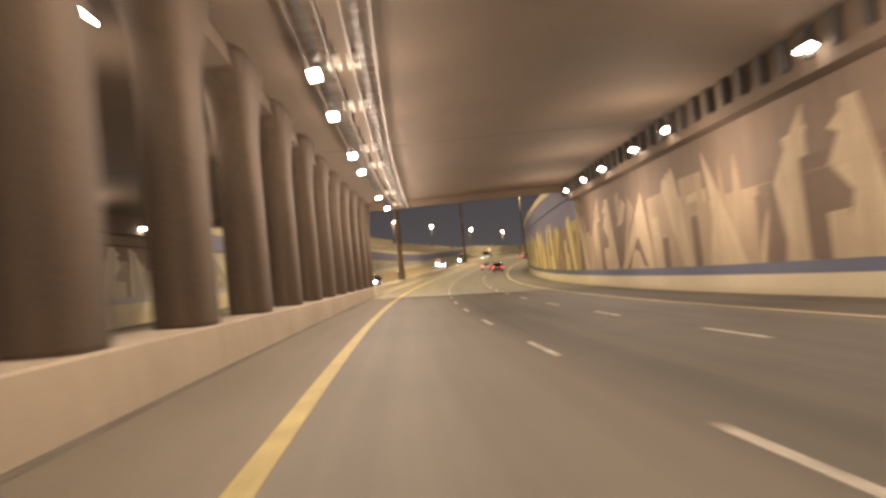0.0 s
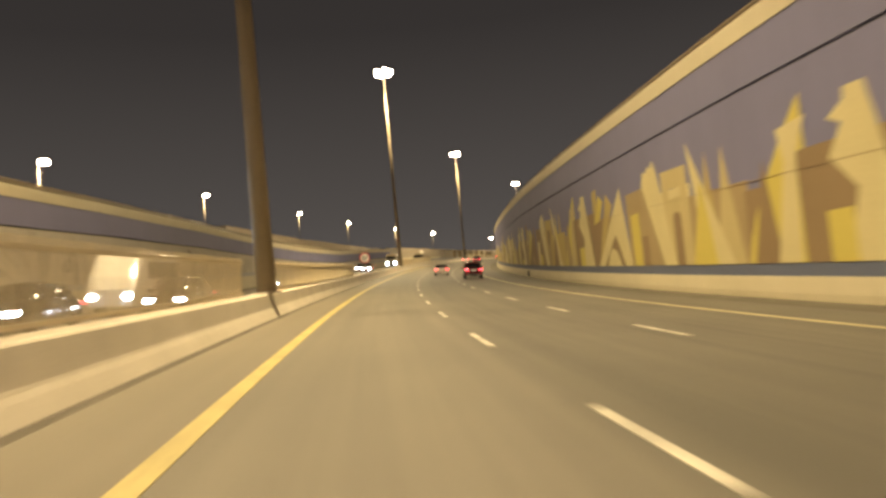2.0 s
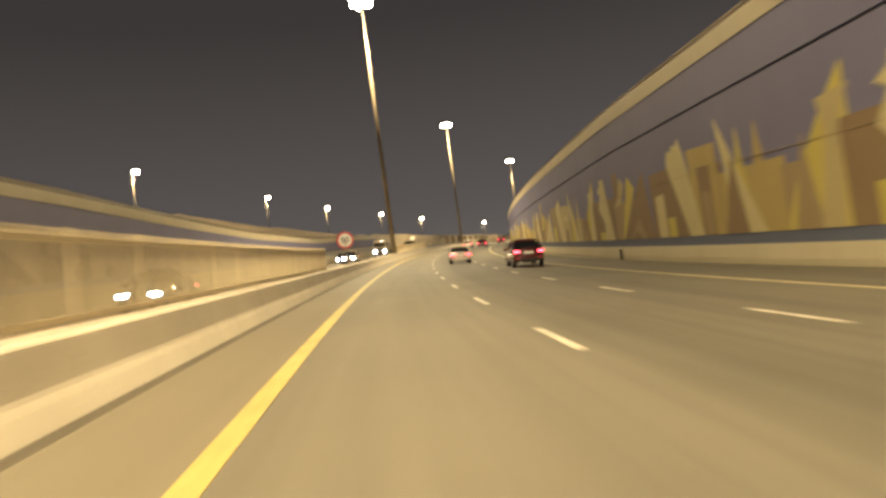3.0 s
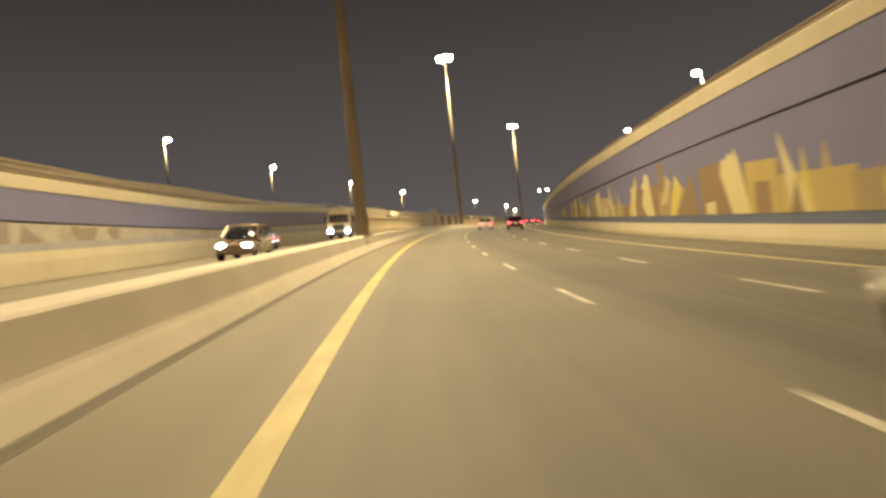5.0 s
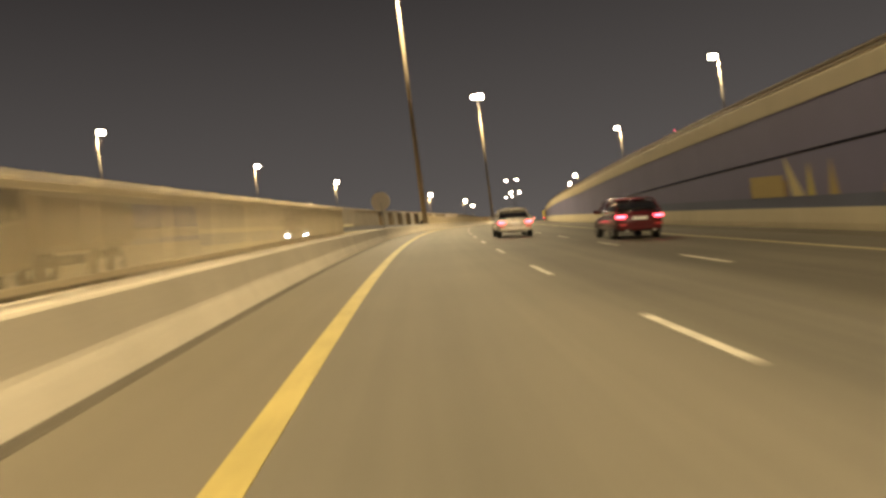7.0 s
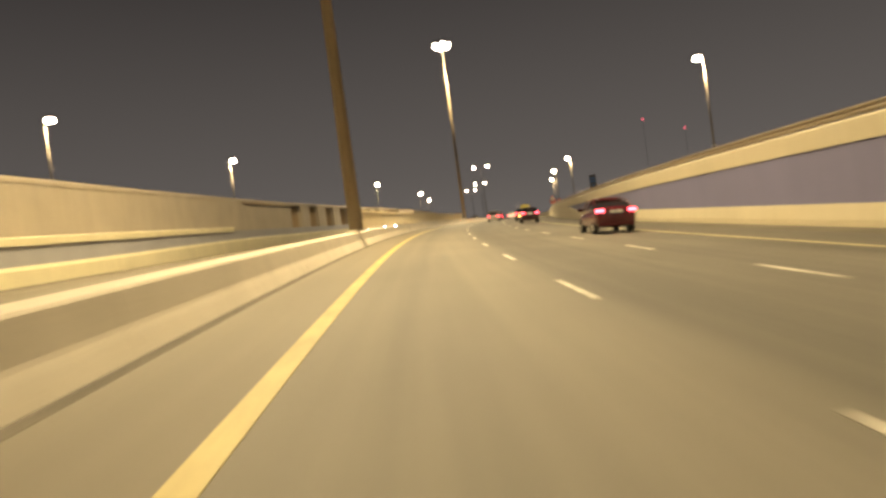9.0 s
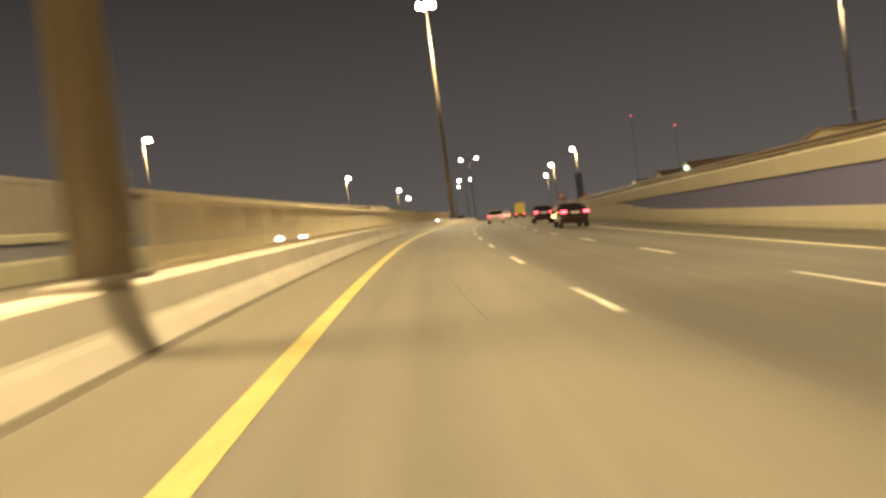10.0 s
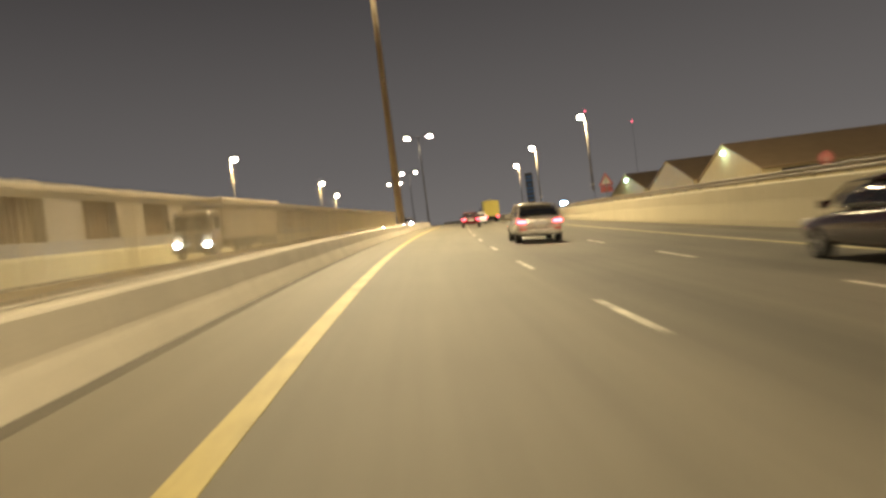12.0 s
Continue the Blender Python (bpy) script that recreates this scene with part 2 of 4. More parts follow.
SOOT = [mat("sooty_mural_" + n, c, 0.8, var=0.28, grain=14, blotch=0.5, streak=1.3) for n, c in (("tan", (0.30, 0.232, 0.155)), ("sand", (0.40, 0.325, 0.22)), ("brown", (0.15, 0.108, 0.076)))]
PALE = [mat("faded_mural_" + n, c, 0.75, var=0.2, grain=14, blotch=0.5, streak=0.8) for n, c in (("sand", (0.36, 0.325, 0.265)), ("cream", (0.43, 0.39, 0.31)), ("brown", (0.27, 0.235, 0.185)))]
LAMP_ON = glow("lamp_glass_lit", (1.0, 0.86, 0.62), 220)
TUNNEL_ON = glow("tunnel_lamp_lit", (1.0, 0.82, 0.58), 90)
HEAD_ON = glow("headlight_lit", (0.82, 0.91, 1.0), 160)
TAIL_ON = glow("tail_light_lit", (1.0, 0.07, 0.10), 10)
AMBER_ON = glow("indicator_lit", (1.0, 0.55, 0.12), 25)
BLUE_ON = glow("cool_floodlight_lit", (0.22, 0.55, 1.0), 300)
GREEN_ON = glow("greenish_lamp_lit", (0.55, 1.0, 0.75), 20)
RED_ON = glow("red_beacon_lit", (1.0, 0.10, 0.16), 3)
RUBBER = mat("tyre_rubber", (0.02, 0.02, 0.02), 0.85, var=0.3, grain=40)
GLASS_DARK = gloss("dark_car_glass", (0.012, 0.012, 0.014), 0.06, coat=1.0)
CHROME = gloss("alloy_metal", (0.60, 0.58, 0.54), 0.38, metal=0.5, coat=0.0)
PLASTIC = mat("black_plastic", (0.018, 0.017, 0.016), 0.55, var=0.3, grain=30)
PLATE = mat("pale_plate", (0.75, 0.74, 0.70), 0.5, var=0.05)
SIGN_WHITE = mat("sign_white", (0.85, 0.83, 0.78), 0.4, var=0.04)
SIGN_RED = mat("sign_red", (0.60, 0.035, 0.04), 0.4, var=0.06)
SIGN_BLACK = mat("sign_black", (0.01, 0.01, 0.01), 0.5, var=0.05)
ROOF = mat("warehouse_roof_sheet", (0.28, 0.20, 0.115), 0.6, var=0.15, grain=6)
SHED = mat("warehouse_wall_sheet", (0.50, 0.42, 0.24), 0.7, var=0.12, grain=6, streak=0.4)
SCREEN_WHITE = mat("pale_building_render", (0.40, 0.34, 0.25), 0.8, var=0.12, grain=8)


# ---- building blocks ----
def thing(name, label, category="", group="", kind="", at=None):
    ob = new(name)
    if at is not None:
        ob.matrix_world = at
    return tagged(ob, label, category, group, kind)


def link(name, bm, material, parent=None, label="", smooth=False):
    me = bpy.data.meshes.new(name)
    bm.normal_update()
    bm.to_mesh(me)
    bm.free()
    for m in material if isinstance(material, (list, tuple)) else [material]:
        me.materials.append(m)
    if smooth:
        for f in me.polygons:
            f.use_smooth = True
    ob = new(name, me)
    if parent is not None:
        ob.parent = parent
    if label:
        tagged(ob, label)
    return ob


def part(name, bm, material, parent, label="", smooth=False):
    return link(name, bm, material, parent, label, smooth)


def shared(name, ob, parent, m):
    """Another piece on the same mesh."""
    o = new(name, ob.data)
    o.parent = parent
    o.matrix_basis = m
    return o


def box(bm, lo, hi, bevel=0.0):
    made = bmesh.ops.create_cube(bm, size=1.0, matrix=Matrix.Translation([(a + b) / 2 for a, b in zip(lo, hi)])
                                 @ Matrix.Diagonal([b - a for a, b in zip(lo, hi)] + [1]))
    if bevel:
        edges = list({e for v in made["verts"] for e in v.link_edges})
        bmesh.ops.bevel(bm, geom=edges, offset=bevel, segments=2, affect="EDGES", profile=0.6)
    return bm


def a_box(lo, hi, bevel=0.0):
    return box(bmesh.new(), lo, hi, bevel)


def tube(bm, a, b, r1, r2=None, seg=12, caps=True):
    a, b = Vector(a), Vector(b)
    way = b - a
    m = Matrix.Translation((a + b) / 2) @ way.to_track_quat("Z", "Y").to_matrix().to_4x4()
    bmesh.ops.create_cone(bm, cap_ends=caps, segments=seg, radius1=r1, radius2=r1 if r2 is None else r2, depth=way.length, matrix=m)
    return bm


def a_tube(a, b, r1, r2=None, seg=12):
    return tube(bmesh.new(), a, b, r1, r2, seg)


def plate(outline, depth, bevel=0.0):
    """A flat piece: outline in x, z; thickness along y from 0 to depth."""
    bm = bmesh.new()
    front = bm.faces.new([bm.verts.new((x, 0.0, z)) for x, z in outline])
    bmesh.ops.recalc_face_normals(bm, faces=[front])
    out = bmesh.ops.extrude_face_region(bm, geom=[front])
    bmesh.ops.translate(bm, verts=[g for g in out["geom"] if isinstance(g, bmesh.types.BMVert)], vec=(0, depth, 0))
    bmesh.ops.recalc_face_normals(bm, faces=bm.faces)
    return bm


def stations(s0, s1, step):
    n = max(1, int(math.ceil((s1 - s0) / step)))
    return [s0 + (s1 - s0) * i / n for i in range(n + 1)]


def sweep(profile, s0, s1, step=4.0, closed=True):
    """A bar along the road. profile: (offset, height) corners, or a function of s that gives them."""
    bm = bmesh.new()
    rings, flat = [], {}
    for s in stations(s0, s1, step):
        rings.append([bm.verts.new(P(s, u, h)) for u, h in (profile(s) if callable(profile) else profile)])
        for v, (u, h) in zip(rings[-1], profile(s) if callable(profile) else profile):
            flat[v] = (u, s)
    n = len(rings[0])
    for a, b in zip(rings, rings[1:]):
        for i in range(n if closed else n - 1):
            j = (i + 1) % n
            bm.faces.new((a[i], a[j], b[j], b[i]))
    if closed:
        bm.faces.new(rings[0])
        bm.faces.new(list(reversed(rings[-1])))
    bmesh.ops.recalc_face_normals(bm, faces=bm.faces)
    layer = bm.loops.layers.uv.new("UVMap")
    for f in bm.faces:
        for corner in f.loops:
            corner[layer].uv = flat[corner.vert]
    return bm


def stand(s, u, h=0.0, level=False, back=False):
    """A pose on the road: y along it, x to the right; level: upright whatever the slope."""
    a = heading(s)
    fwd = Vector((math.sin(a), math.cos(a), 0.0))
    right = Vector((math.cos(a), -math.sin(a), 0.0))
    if back:
        fwd, right = -fwd, -right
    if not level:
        g = float(np.interp(s, G_AT, G_IS)) / 100
        fwd.z, right.z = (-g if back else g), (bank(s) if back else -bank(s))
        fwd.normalize()
    up = right.cross(fwd).normalized()
    right = fwd.cross(up)
    m = Matrix((right, fwd, up)).transposed().to_4x4()
    m.translation = P(s, u, h)
    return m


# ---- ground, roads ----
LANE = 3.65
EDGE_R, WALL_U, FAR_U = 10.8, 14.7, -18.6
FOOT, TOP_U, TOP_H = -1.63, -1.86, 0.80

ground = link("ground", sweep(lambda s: [(-900, -14.0), (-60, -1.0), (-19.4, -3.0), (15.6, -3.0), (60, -1.0), (900, -14.0)], -115, 880, 20, closed=False), SAND)
tagged(ground, "dark sandy ground reaching to the horizon", "ground", kind="structure")

road = link("road", sweep([(FOOT - 0.4, -0.35), (FOOT - 0.4, 0.0), (2, 0.0), (6, 0), (10, 0), (WALL_U + 0.2, 0.0), (WALL_U + 0.2, -0.35)], -110, 640, 3.0), ASPHALT)
tagged(road, "worn grey asphalt carriageway lit by warm lamps", "road", kind="structure")


def dip(u):
    """How far the opposite carriageway lies below the line of this one's crossfall: it falls off towards its outer edge."""
    return 0.8 * max(0.0, min(1.0, (-u - 8.6) / 10.0))


road_far = link("road_opposite", sweep([(FAR_U - 0.2, -1.3), (FAR_U - 0.2, -0.8), (-16, -dip(-16)), (-12, -dip(-12)), (-8.6, 0.0), (-2.4, 0.0), (-2.4, -0.6)], -110, 640, 3.0), ASPHALT)
tagged(road_far, "worn grey asphalt of the opposite carriageway", "road", kind="structure")


def marking(name, material, label, u, width, s0, s1, step=3.0):
    ob = link(name, sweep([(u - width / 2, -0.02), (u - width / 2, 0.008), (u + width / 2, 0.008), (u + width / 2, -0.02)], s0, s1, step), material)
    return tagged(ob, label, "road marking", kind="structure")


marking("edge_line_left", YELLOW_LINE, "solid yellow edge line along the median", 0.0, 0.235, -110, 640)
marking("edge_line_right", EDGE_PAINT, "thin yellow edge line by the shoulder", EDGE_R, 0.18, -110, 640)
marking("edge_line_opposite", YELLOW_LINE, "yellow edge line of the opposite road", -3.6, 0.2, -110, 640)
# the brown colour stands in for road lying in shade
shaded_strip_far = link("shaded_strip_far", sweep(lambda s: [(FAR_U + 3.1 + 0.2 * math.sin(0.4 * s), -0.62), (FAR_U + 3.0, -dip(FAR_U + 3.0) + 0.008), (FAR_U, -dip(FAR_U) + 0.02), (FAR_U, -1.2)], -110, 640, 3), GUTTER_DIRT_SHADE)
tagged(shaded_strip_far, "brown strip painted as shaded road along the far wall", "gutter", kind="structure")
# gutter dirt, with the shadow at the wall foot painted in
gutter = link("shoulder_gutter", sweep(lambda s: [(WALL_U - 1.75 + 0.12 * math.sin(0.7 * s) + 0.07 * math.sin(2.3 * s), -0.02), (WALL_U - 1.2, 0.012), (WALL_U, 0.03), (WALL_U, -0.02)], -110, 640, 1.5), GUTTER_DIRT_SHADE)
tagged(gutter, "dark gutter strip along the wall foot, dirt and painted shadow", "gutter", kind="structure")
for s0, s1, u, half in ((275.4, 278.2, 1.95, 0.10), (291.5, 299.5, 2.05, 0.022), (300.6, 305.0, 2.0, 0.05), (303.2, 304.6, 2.36, 0.045), (306.5, 322.0, 1.70, 0.02)):
    # ragged smear: its two edges wander
    edge = lambda s, sign: u + sign * half * math.sin(math.pi * min(1, max(0, (s - s0) / (s1 - s0)))) ** 0.5 * (1 + 0.35 * math.sin(5.1 * s + sign)) - 0.035 * (s - s0) * (half < 0.05)
    stain = link("tyre_smear", sweep(lambda s: [(edge(s, -1), -0.02), (edge(s, -1) + 0.001, 0.006), (edge(s, 1) + 0.004, 0.006), (edge(s, 1) + 0.005, -0.02)], s0, s1, 0.35), TYRE_MARK)
    tagged(stain, "faint dark rubber smear on the asphalt", "tyre mark", kind="structure")

for u, start in ((LANE, 1.9), (2 * LANE, 2.2), (-3.6 - LANE, 2.0), (-3.6 - 2 * LANE, 5.0)):
    lane_line = thing("lane_line", "broken white lane line", "road marking", kind="structure")
    for i in range(-6, 58):
        s = start + 9.05 * i
        z = -dip(u)
        d = sweep([(u - 0.065, z - 0.02), (u - 0.065, z + 0.008), (u + 0.065, z + 0.008), (u + 0.065, z - 0.02)], s, s + 2.8, 1.5)
        part("dash", d, WHITE_LINE if u > 0 else FADED_LINE, lane_line)

# ---- median barrier ----
JERSEY = [(FOOT + 0.02, -0.1), (FOOT - 0.004, 0.05), (FOOT - 0.10, 0.25), (FOOT - 0.14, 0.32), (FOOT - 0.160, 0.37), (FOOT - 0.172, 0.43), (TOP_U, TOP_H - 0.035), (TOP_U - 0.035, TOP_H), (-2.42, TOP_H), (-2.45, TOP_H - 0.03),
          (-2.55, 0.33), (-2.70, 0.09), (-2.70, -0.1)]
# under the bridge the barrier is a plain upright wall, set back and wider, that carries the piers
UPRIGHT = [(-2.05, -0.1), (-2.06, 0.04), (-2.08, 0.25), (-2.085, 0.32), (-2.09, 0.37), (-2.095, 0.43), (-2.13, TOP_H - 0.03), (-2.16, TOP_H), (-3.50, TOP_H), (-3.53, TOP_H - 0.03), (-3.56, 0.33), (-3.58, 0.09), (-3.58, -0.1)]
TURN_AT = 44.0


def barrier_top(s):
    return float(np.interp(s, (190, 280, 340), (TOP_H, 0.745, 0.72)))


def barrier_profile(s):
    k = min(1.0, max(0.0, (s - TURN_AT) / 3.0))
    drop = TOP_H - barrier_top(s)
    return [(a[0] + (b[0] - a[0]) * k, a[1] + (b[1] - a[1]) * k - (drop if b[1] > 0.5 else 0)) for a, b in zip(UPRIGHT, JERSEY)]


barrier = thing("median_barrier", "cream concrete median barrier with a sloped foot", "barrier", kind="structure")
edges = stations(-110, 640, 6.0)
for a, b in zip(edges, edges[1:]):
    part("barrier_segment", sweep(barrier_profile, a + 0.006, b - 0.006, 1.5 if 40 < a < 48 else 3.0), BROWN_CONCRETE if b < TURN_AT else CONCRETE, barrier)
toe = lambda s: float(np.interp(s, (TURN_AT, TURN_AT + 3), (-2.05, FOOT + 0.02)))
part("toe", sweep(lambda s: [(toe(s) - 0.03, -0.02), (toe(s) - 0.03, 0.045), (toe(s) + 0.012, 0.04), (toe(s) + 0.05, 0.012), (toe(s) + 0.075, 0.006), (toe(s) + 0.08, -0.02)], -110, 640, 3.0), TOE, barrier, "dark joint strip at the foot")

# ---- outer walls ----
BASE_H, BAND_H, GROOVE_D, COPING = 0.76, 1.19, 2.38, 0.72


def wall(name, u, out, top, s0, s1, label, lower, band, foot):
    """Retaining wall; out is +1 when the earth lies to the right. Parts from foot to coping; foot gives the plinth's height."""
    w = thing(name, label, "retaining wall", kind="structure")
    q, back = u, u + 0.6 * out
    lip = lambda s: 0.03
    face = lambda s: max(foot(s) + 0.008, top(s) - COPING)
    low = lambda s: min(max(BAND_H, foot(s) + 0.002), face(s) - 0.004)
    joint = lambda s: max(low(s) + 0.001, top(s) - GROOVE_D)
    gap = lambda s: 0.05 if s < 256 and top(s) - GROOVE_D > low(s) + 0.06 else 0.0
    low_foot = -0.3 if out > 0 else -1.2
    part("plinth", sweep(lambda s: [(q - 0.10 * out, low_foot), (q - 0.10 * out, 0.25), (q - 0.04 * out, foot(s)), (back, foot(s)), (back, low_foot)], s0, s1, 5), CREAM, w, "cream painted concrete plinth")
    for a, b, paint in ((s0, min(s1, 250), band), (min(s1, 250), min(s1, 339), BLUE)):
        if b > a:
            part("band", sweep(lambda s: [(q, foot(s)), (q, low(s)), (back, low(s)), (back, foot(s))], a, b, 5), paint, w, "blue painted band")
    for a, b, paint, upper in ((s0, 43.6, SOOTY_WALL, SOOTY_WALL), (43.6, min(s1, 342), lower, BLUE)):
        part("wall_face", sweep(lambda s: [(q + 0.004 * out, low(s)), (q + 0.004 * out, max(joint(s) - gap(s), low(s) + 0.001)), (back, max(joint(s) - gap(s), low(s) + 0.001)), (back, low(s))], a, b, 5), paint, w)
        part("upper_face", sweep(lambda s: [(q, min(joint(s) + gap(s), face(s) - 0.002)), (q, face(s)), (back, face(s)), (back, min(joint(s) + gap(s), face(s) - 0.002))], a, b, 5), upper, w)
    part("joint", sweep(lambda s: [(q + 0.10 * out, joint(s) - 0.05), (q + 0.10 * out, joint(s) + 0.05), (back, joint(s) + 0.05), (back, joint(s) - 0.05)], s0, min(s1, 252), 5), GROOVE, w)
    part("coping", sweep(lambda s: [(q - lip(s) * out, face(s)), (q - lip(s) * out, top(s) - 0.06), (q + 0.02 * out, top(s)), (q + 0.7 * out, top(s)), (q + 0.7 * out, face(s))], s0, s1, 5), CREAM, w, "cream concrete coping")
    return w


def far_top(s):
    return float(np.interp(s, (-60, 60, 100, 122, 171, 205, 240, 330, 400, 460, 640), (7.4, 7.1, 7.0, 6.6, 4.7, 3.9, 4.2, 4.5, 4.5, 4, 4)))


right_wall = wall("wall_right", WALL_U, 1, wall_top, -110, 600, "tall grey-blue retaining wall with a cream coping and a city mural", BLUE, DEEP_BLUE,
                  lambda s: float(np.interp(s, (322, 332.7, 339.3, 420, 480), (BASE_H, 0.84, 1.30, 0.56, 0.44))))
left_wall = wall("wall_far", FAR_U, -1, far_top, -110, 258, "far retaining wall in grey-blue with a faded mural", DULL_PAINT, FADED_BLUE, lambda s: BASE_H)

# ---- bridge overhead ----
DECK = 7.55


def deck_z(s):
    return float(np.interp(s, GRID, RZ)) + DECK


bridge = thing("bridge", "low concrete road bridge over the underpass", "bridge", kind="structure")
END = 42.7


def deck_slab(s0, s1, lo, hi):
    """A slab across the road from s0 to s1, its underside lo and its top hi above the deck's soffit, with a slightly skewed end."""
    bm = bmesh.new()
    rings = []
    for s in stations(s0, s1, 4):
        row = []
        for u, dz in ((-19.3, lo), (-9, lo), (0, lo), (8, lo), (15.4, lo), (15.4, hi), (-19.3, hi)):
            q = s + 0.05 * u * max(0.0, (s + 110) / (END + 110))
            v = P(q, u)
            v.z = deck_z(q) + dz
            row.append(bm.verts.new(v))
        rings.append(row)
    for a, b in zip(rings, rings[1:]):
        for i in range(7):
            bm.faces.new((a[i], a[(i + 1) % 7], b[(i + 1) % 7], b[i]))
    bm.faces.new(rings[0])
    bm.faces.new(list(reversed(rings[-1])))
    bmesh.ops.recalc_face_normals(bm, faces=bm.faces)
    return bm


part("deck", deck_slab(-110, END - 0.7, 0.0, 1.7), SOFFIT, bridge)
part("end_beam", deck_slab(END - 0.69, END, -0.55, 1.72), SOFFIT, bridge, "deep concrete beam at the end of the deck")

for s in (-37.6, -32.2, -26.8, -21.4, -16.1, -10.4, -4.9, 1.1, 6.9, 12.6, 17.9, 23.1, 28.1, 33.0, 37.6, 41.8):
    m = stand(s, -2.74, TOP_H - 0.05, level=True)
    top = deck_z(s) - m.translation.z + 0.02
    bm = bmesh.new()
    prev = None
    for z, half, deep in ((0.0, 0.70, 0.50), (0.12, 0.72, 0.51), (top - 2.5, 0.73, 0.51), (top - 1.9, 0.82, 0.53), (top - 1.3, 1.05, 0.56), (top - 0.7, 1.45, 0.61), (top - 0.25, 1.85, 0.66), (top, 1.95, 0.68)):
        ring = []
        for i in range(16):
            a = 2 * math.pi * i / 16
            ring.append(bm.verts.new((deep * math.copysign(abs(math.cos(a)) ** 0.5, math.cos(a)), half * math.copysign(abs(math.sin(a)) ** 0.5, math.sin(a)), z)))
        if prev:
            for i in range(16):
                bm.faces.new((prev[i], prev[(i + 1) % 16], ring[(i + 1) % 16], ring[i]))
        else:
            bm.faces.new(list(reversed(ring)))
        prev = ring
    bm.faces.new(prev)
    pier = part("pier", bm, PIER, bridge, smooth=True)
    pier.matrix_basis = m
for u0, u1, drop in ((13.9, 14.66, 1.35), (-18.5, -17.8, 1.2), (-3.4, -2.4, 0.45)):
    end = END - 0.75 + u0 * 0.05
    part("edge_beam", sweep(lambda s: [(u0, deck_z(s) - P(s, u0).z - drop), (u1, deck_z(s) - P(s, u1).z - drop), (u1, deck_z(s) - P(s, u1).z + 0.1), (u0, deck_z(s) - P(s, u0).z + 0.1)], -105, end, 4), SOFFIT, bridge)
bracket = None
for i in range(60):
    s = -40 + 1.5 * i
    if s > END + 0.2:
        break
    m = stand(s, 13.86, 0, level=True)
    m.translation.z = deck_z(s) - 1.0
    if bracket is None:
        bracket = part("bracket", a_box((-0.28, -0.16, 0.0), (0.0, 0.16, 0.95), 0.03), DARK_STEEL, bridge, "dark steel bracket under the deck")
        bracket.matrix_basis = m
    else:
        shared("bracket", bracket, bridge, m)

for s0 in (-18.0, 15.5):
    part("deck_joint", a_box((-19, -0.02, -0.008), (15, 0.02, 0.05)), GROOVE, bridge).matrix_basis = Matrix.Translation((0, 0, deck_z(s0) - P(s0, 0).z)) @ stand(s0, 0, 0, level=True)

# cable trays under the deck, beside the piers
for u0, label in ((-0.22, "steel ladder cable tray with tunnel wiring"), (0.88, "steel ladder cable tray beside the lamps")):
    tray = thing("cable_tray", label, "cable tray", "trays under the bridge")
    hh = lambda s, dz: deck_z(s) - P(s, u0).z + dz
    for du in (-0.3, 0.3):
        part("side_rail", sweep(lambda s: [(u0 + du - 0.03, hh(s, -0.62)), (u0 + du + 0.03, hh(s, -0.62)), (u0 + du + 0.03, hh(s, -0.48)), (u0 + du - 0.03, hh(s, -0.48))], -60, 41.5, 4), TRAY, tray)
    rung = hang = None
    for i in range(0, 127):
        s = -58 + 0.78 * i
        m = stand(s, u0, 0, level=True)
        m.translation.z = deck_z(s) - 0.6
        if rung is None:
            rung = part("rung", a_box((-0.28, -0.03, 0), (0.28, 0.03, 0.05)), TRAY, tray)
            rung.matrix_basis = m
        else:
            shared("rung", rung, tray, m)
        if i % 4 == 0:
            if hang is None:
                hang = part("hanger", a_box((0.29, -0.02, 0.0), (0.33, 0.02, 0.62)), TRAY, tray)
                hang.matrix_basis = m
            else:
                shared("hanger", hang, tray, m)
    part("cable", sweep(lambda s: [(u0 - 0.1, hh(s, -0.54)), (u0 + 0.05, hh(s, -0.54)), (u0 + 0.02, hh(s, -0.47)), (u0 - 0.08, hh(s, -0.47))], -60, 41.0, 4), PLASTIC, tray)


LEFT_ROW = (-51.8, -46.8, -38.8, -33.8, -25.8, -20.8, -12.8, -7.8, 0.2, 5.2, 13.1, 18.2, 31.0, 39.6)


def junction_box():
    b = thing("junction_box", "cream steel junction box hung below the cable tray", "junction box", "boxes on the cable trays")
    part("case", a_box((-0.17, -0.26, -0.10), (0.17, 0.26, 0.10), 0.02), SIGN_WHITE, b)
    part("lid", a_box((-0.14, -0.23, -0.115), (0.14, 0.23, -0.099), 0.005), FAR_PAINT, b)
    part("hanger", a_box((-0.02, -0.02, 0.09), (0.02, 0.02, 0.42)), TRAY, b)
    return b


kept = None
for s in LEFT_ROW:
    for u in (0.1, 0.62):
        m = stand(s, u, 0, level=True)
        m.translation.z = deck_z(s) - 0.42
        if kept is None:
            kept = junction_box()
            kept.matrix_world = m
        else:
            copy_thing(kept, m)


def tunnel_lamp(group, label):
    lampbox = thing("tunnel_lamp", label, "lamp", group)
    part("housing", a_box((-0.19, -0.34, 0.05), (0.19, 0.34, 0.22), 0.03), DARK_STEEL, lampbox)
    part("lens", a_box((-0.16, -0.30, -0.015), (0.16, 0.30, 0.06), 0.02), TUNNEL_ON, lampbox, "glowing warm lens")
    part("bracket", a_tube((0, 0, 0.2), (0, 0, 0.5), 0.025), STEEL, lampbox)
    return lampbox


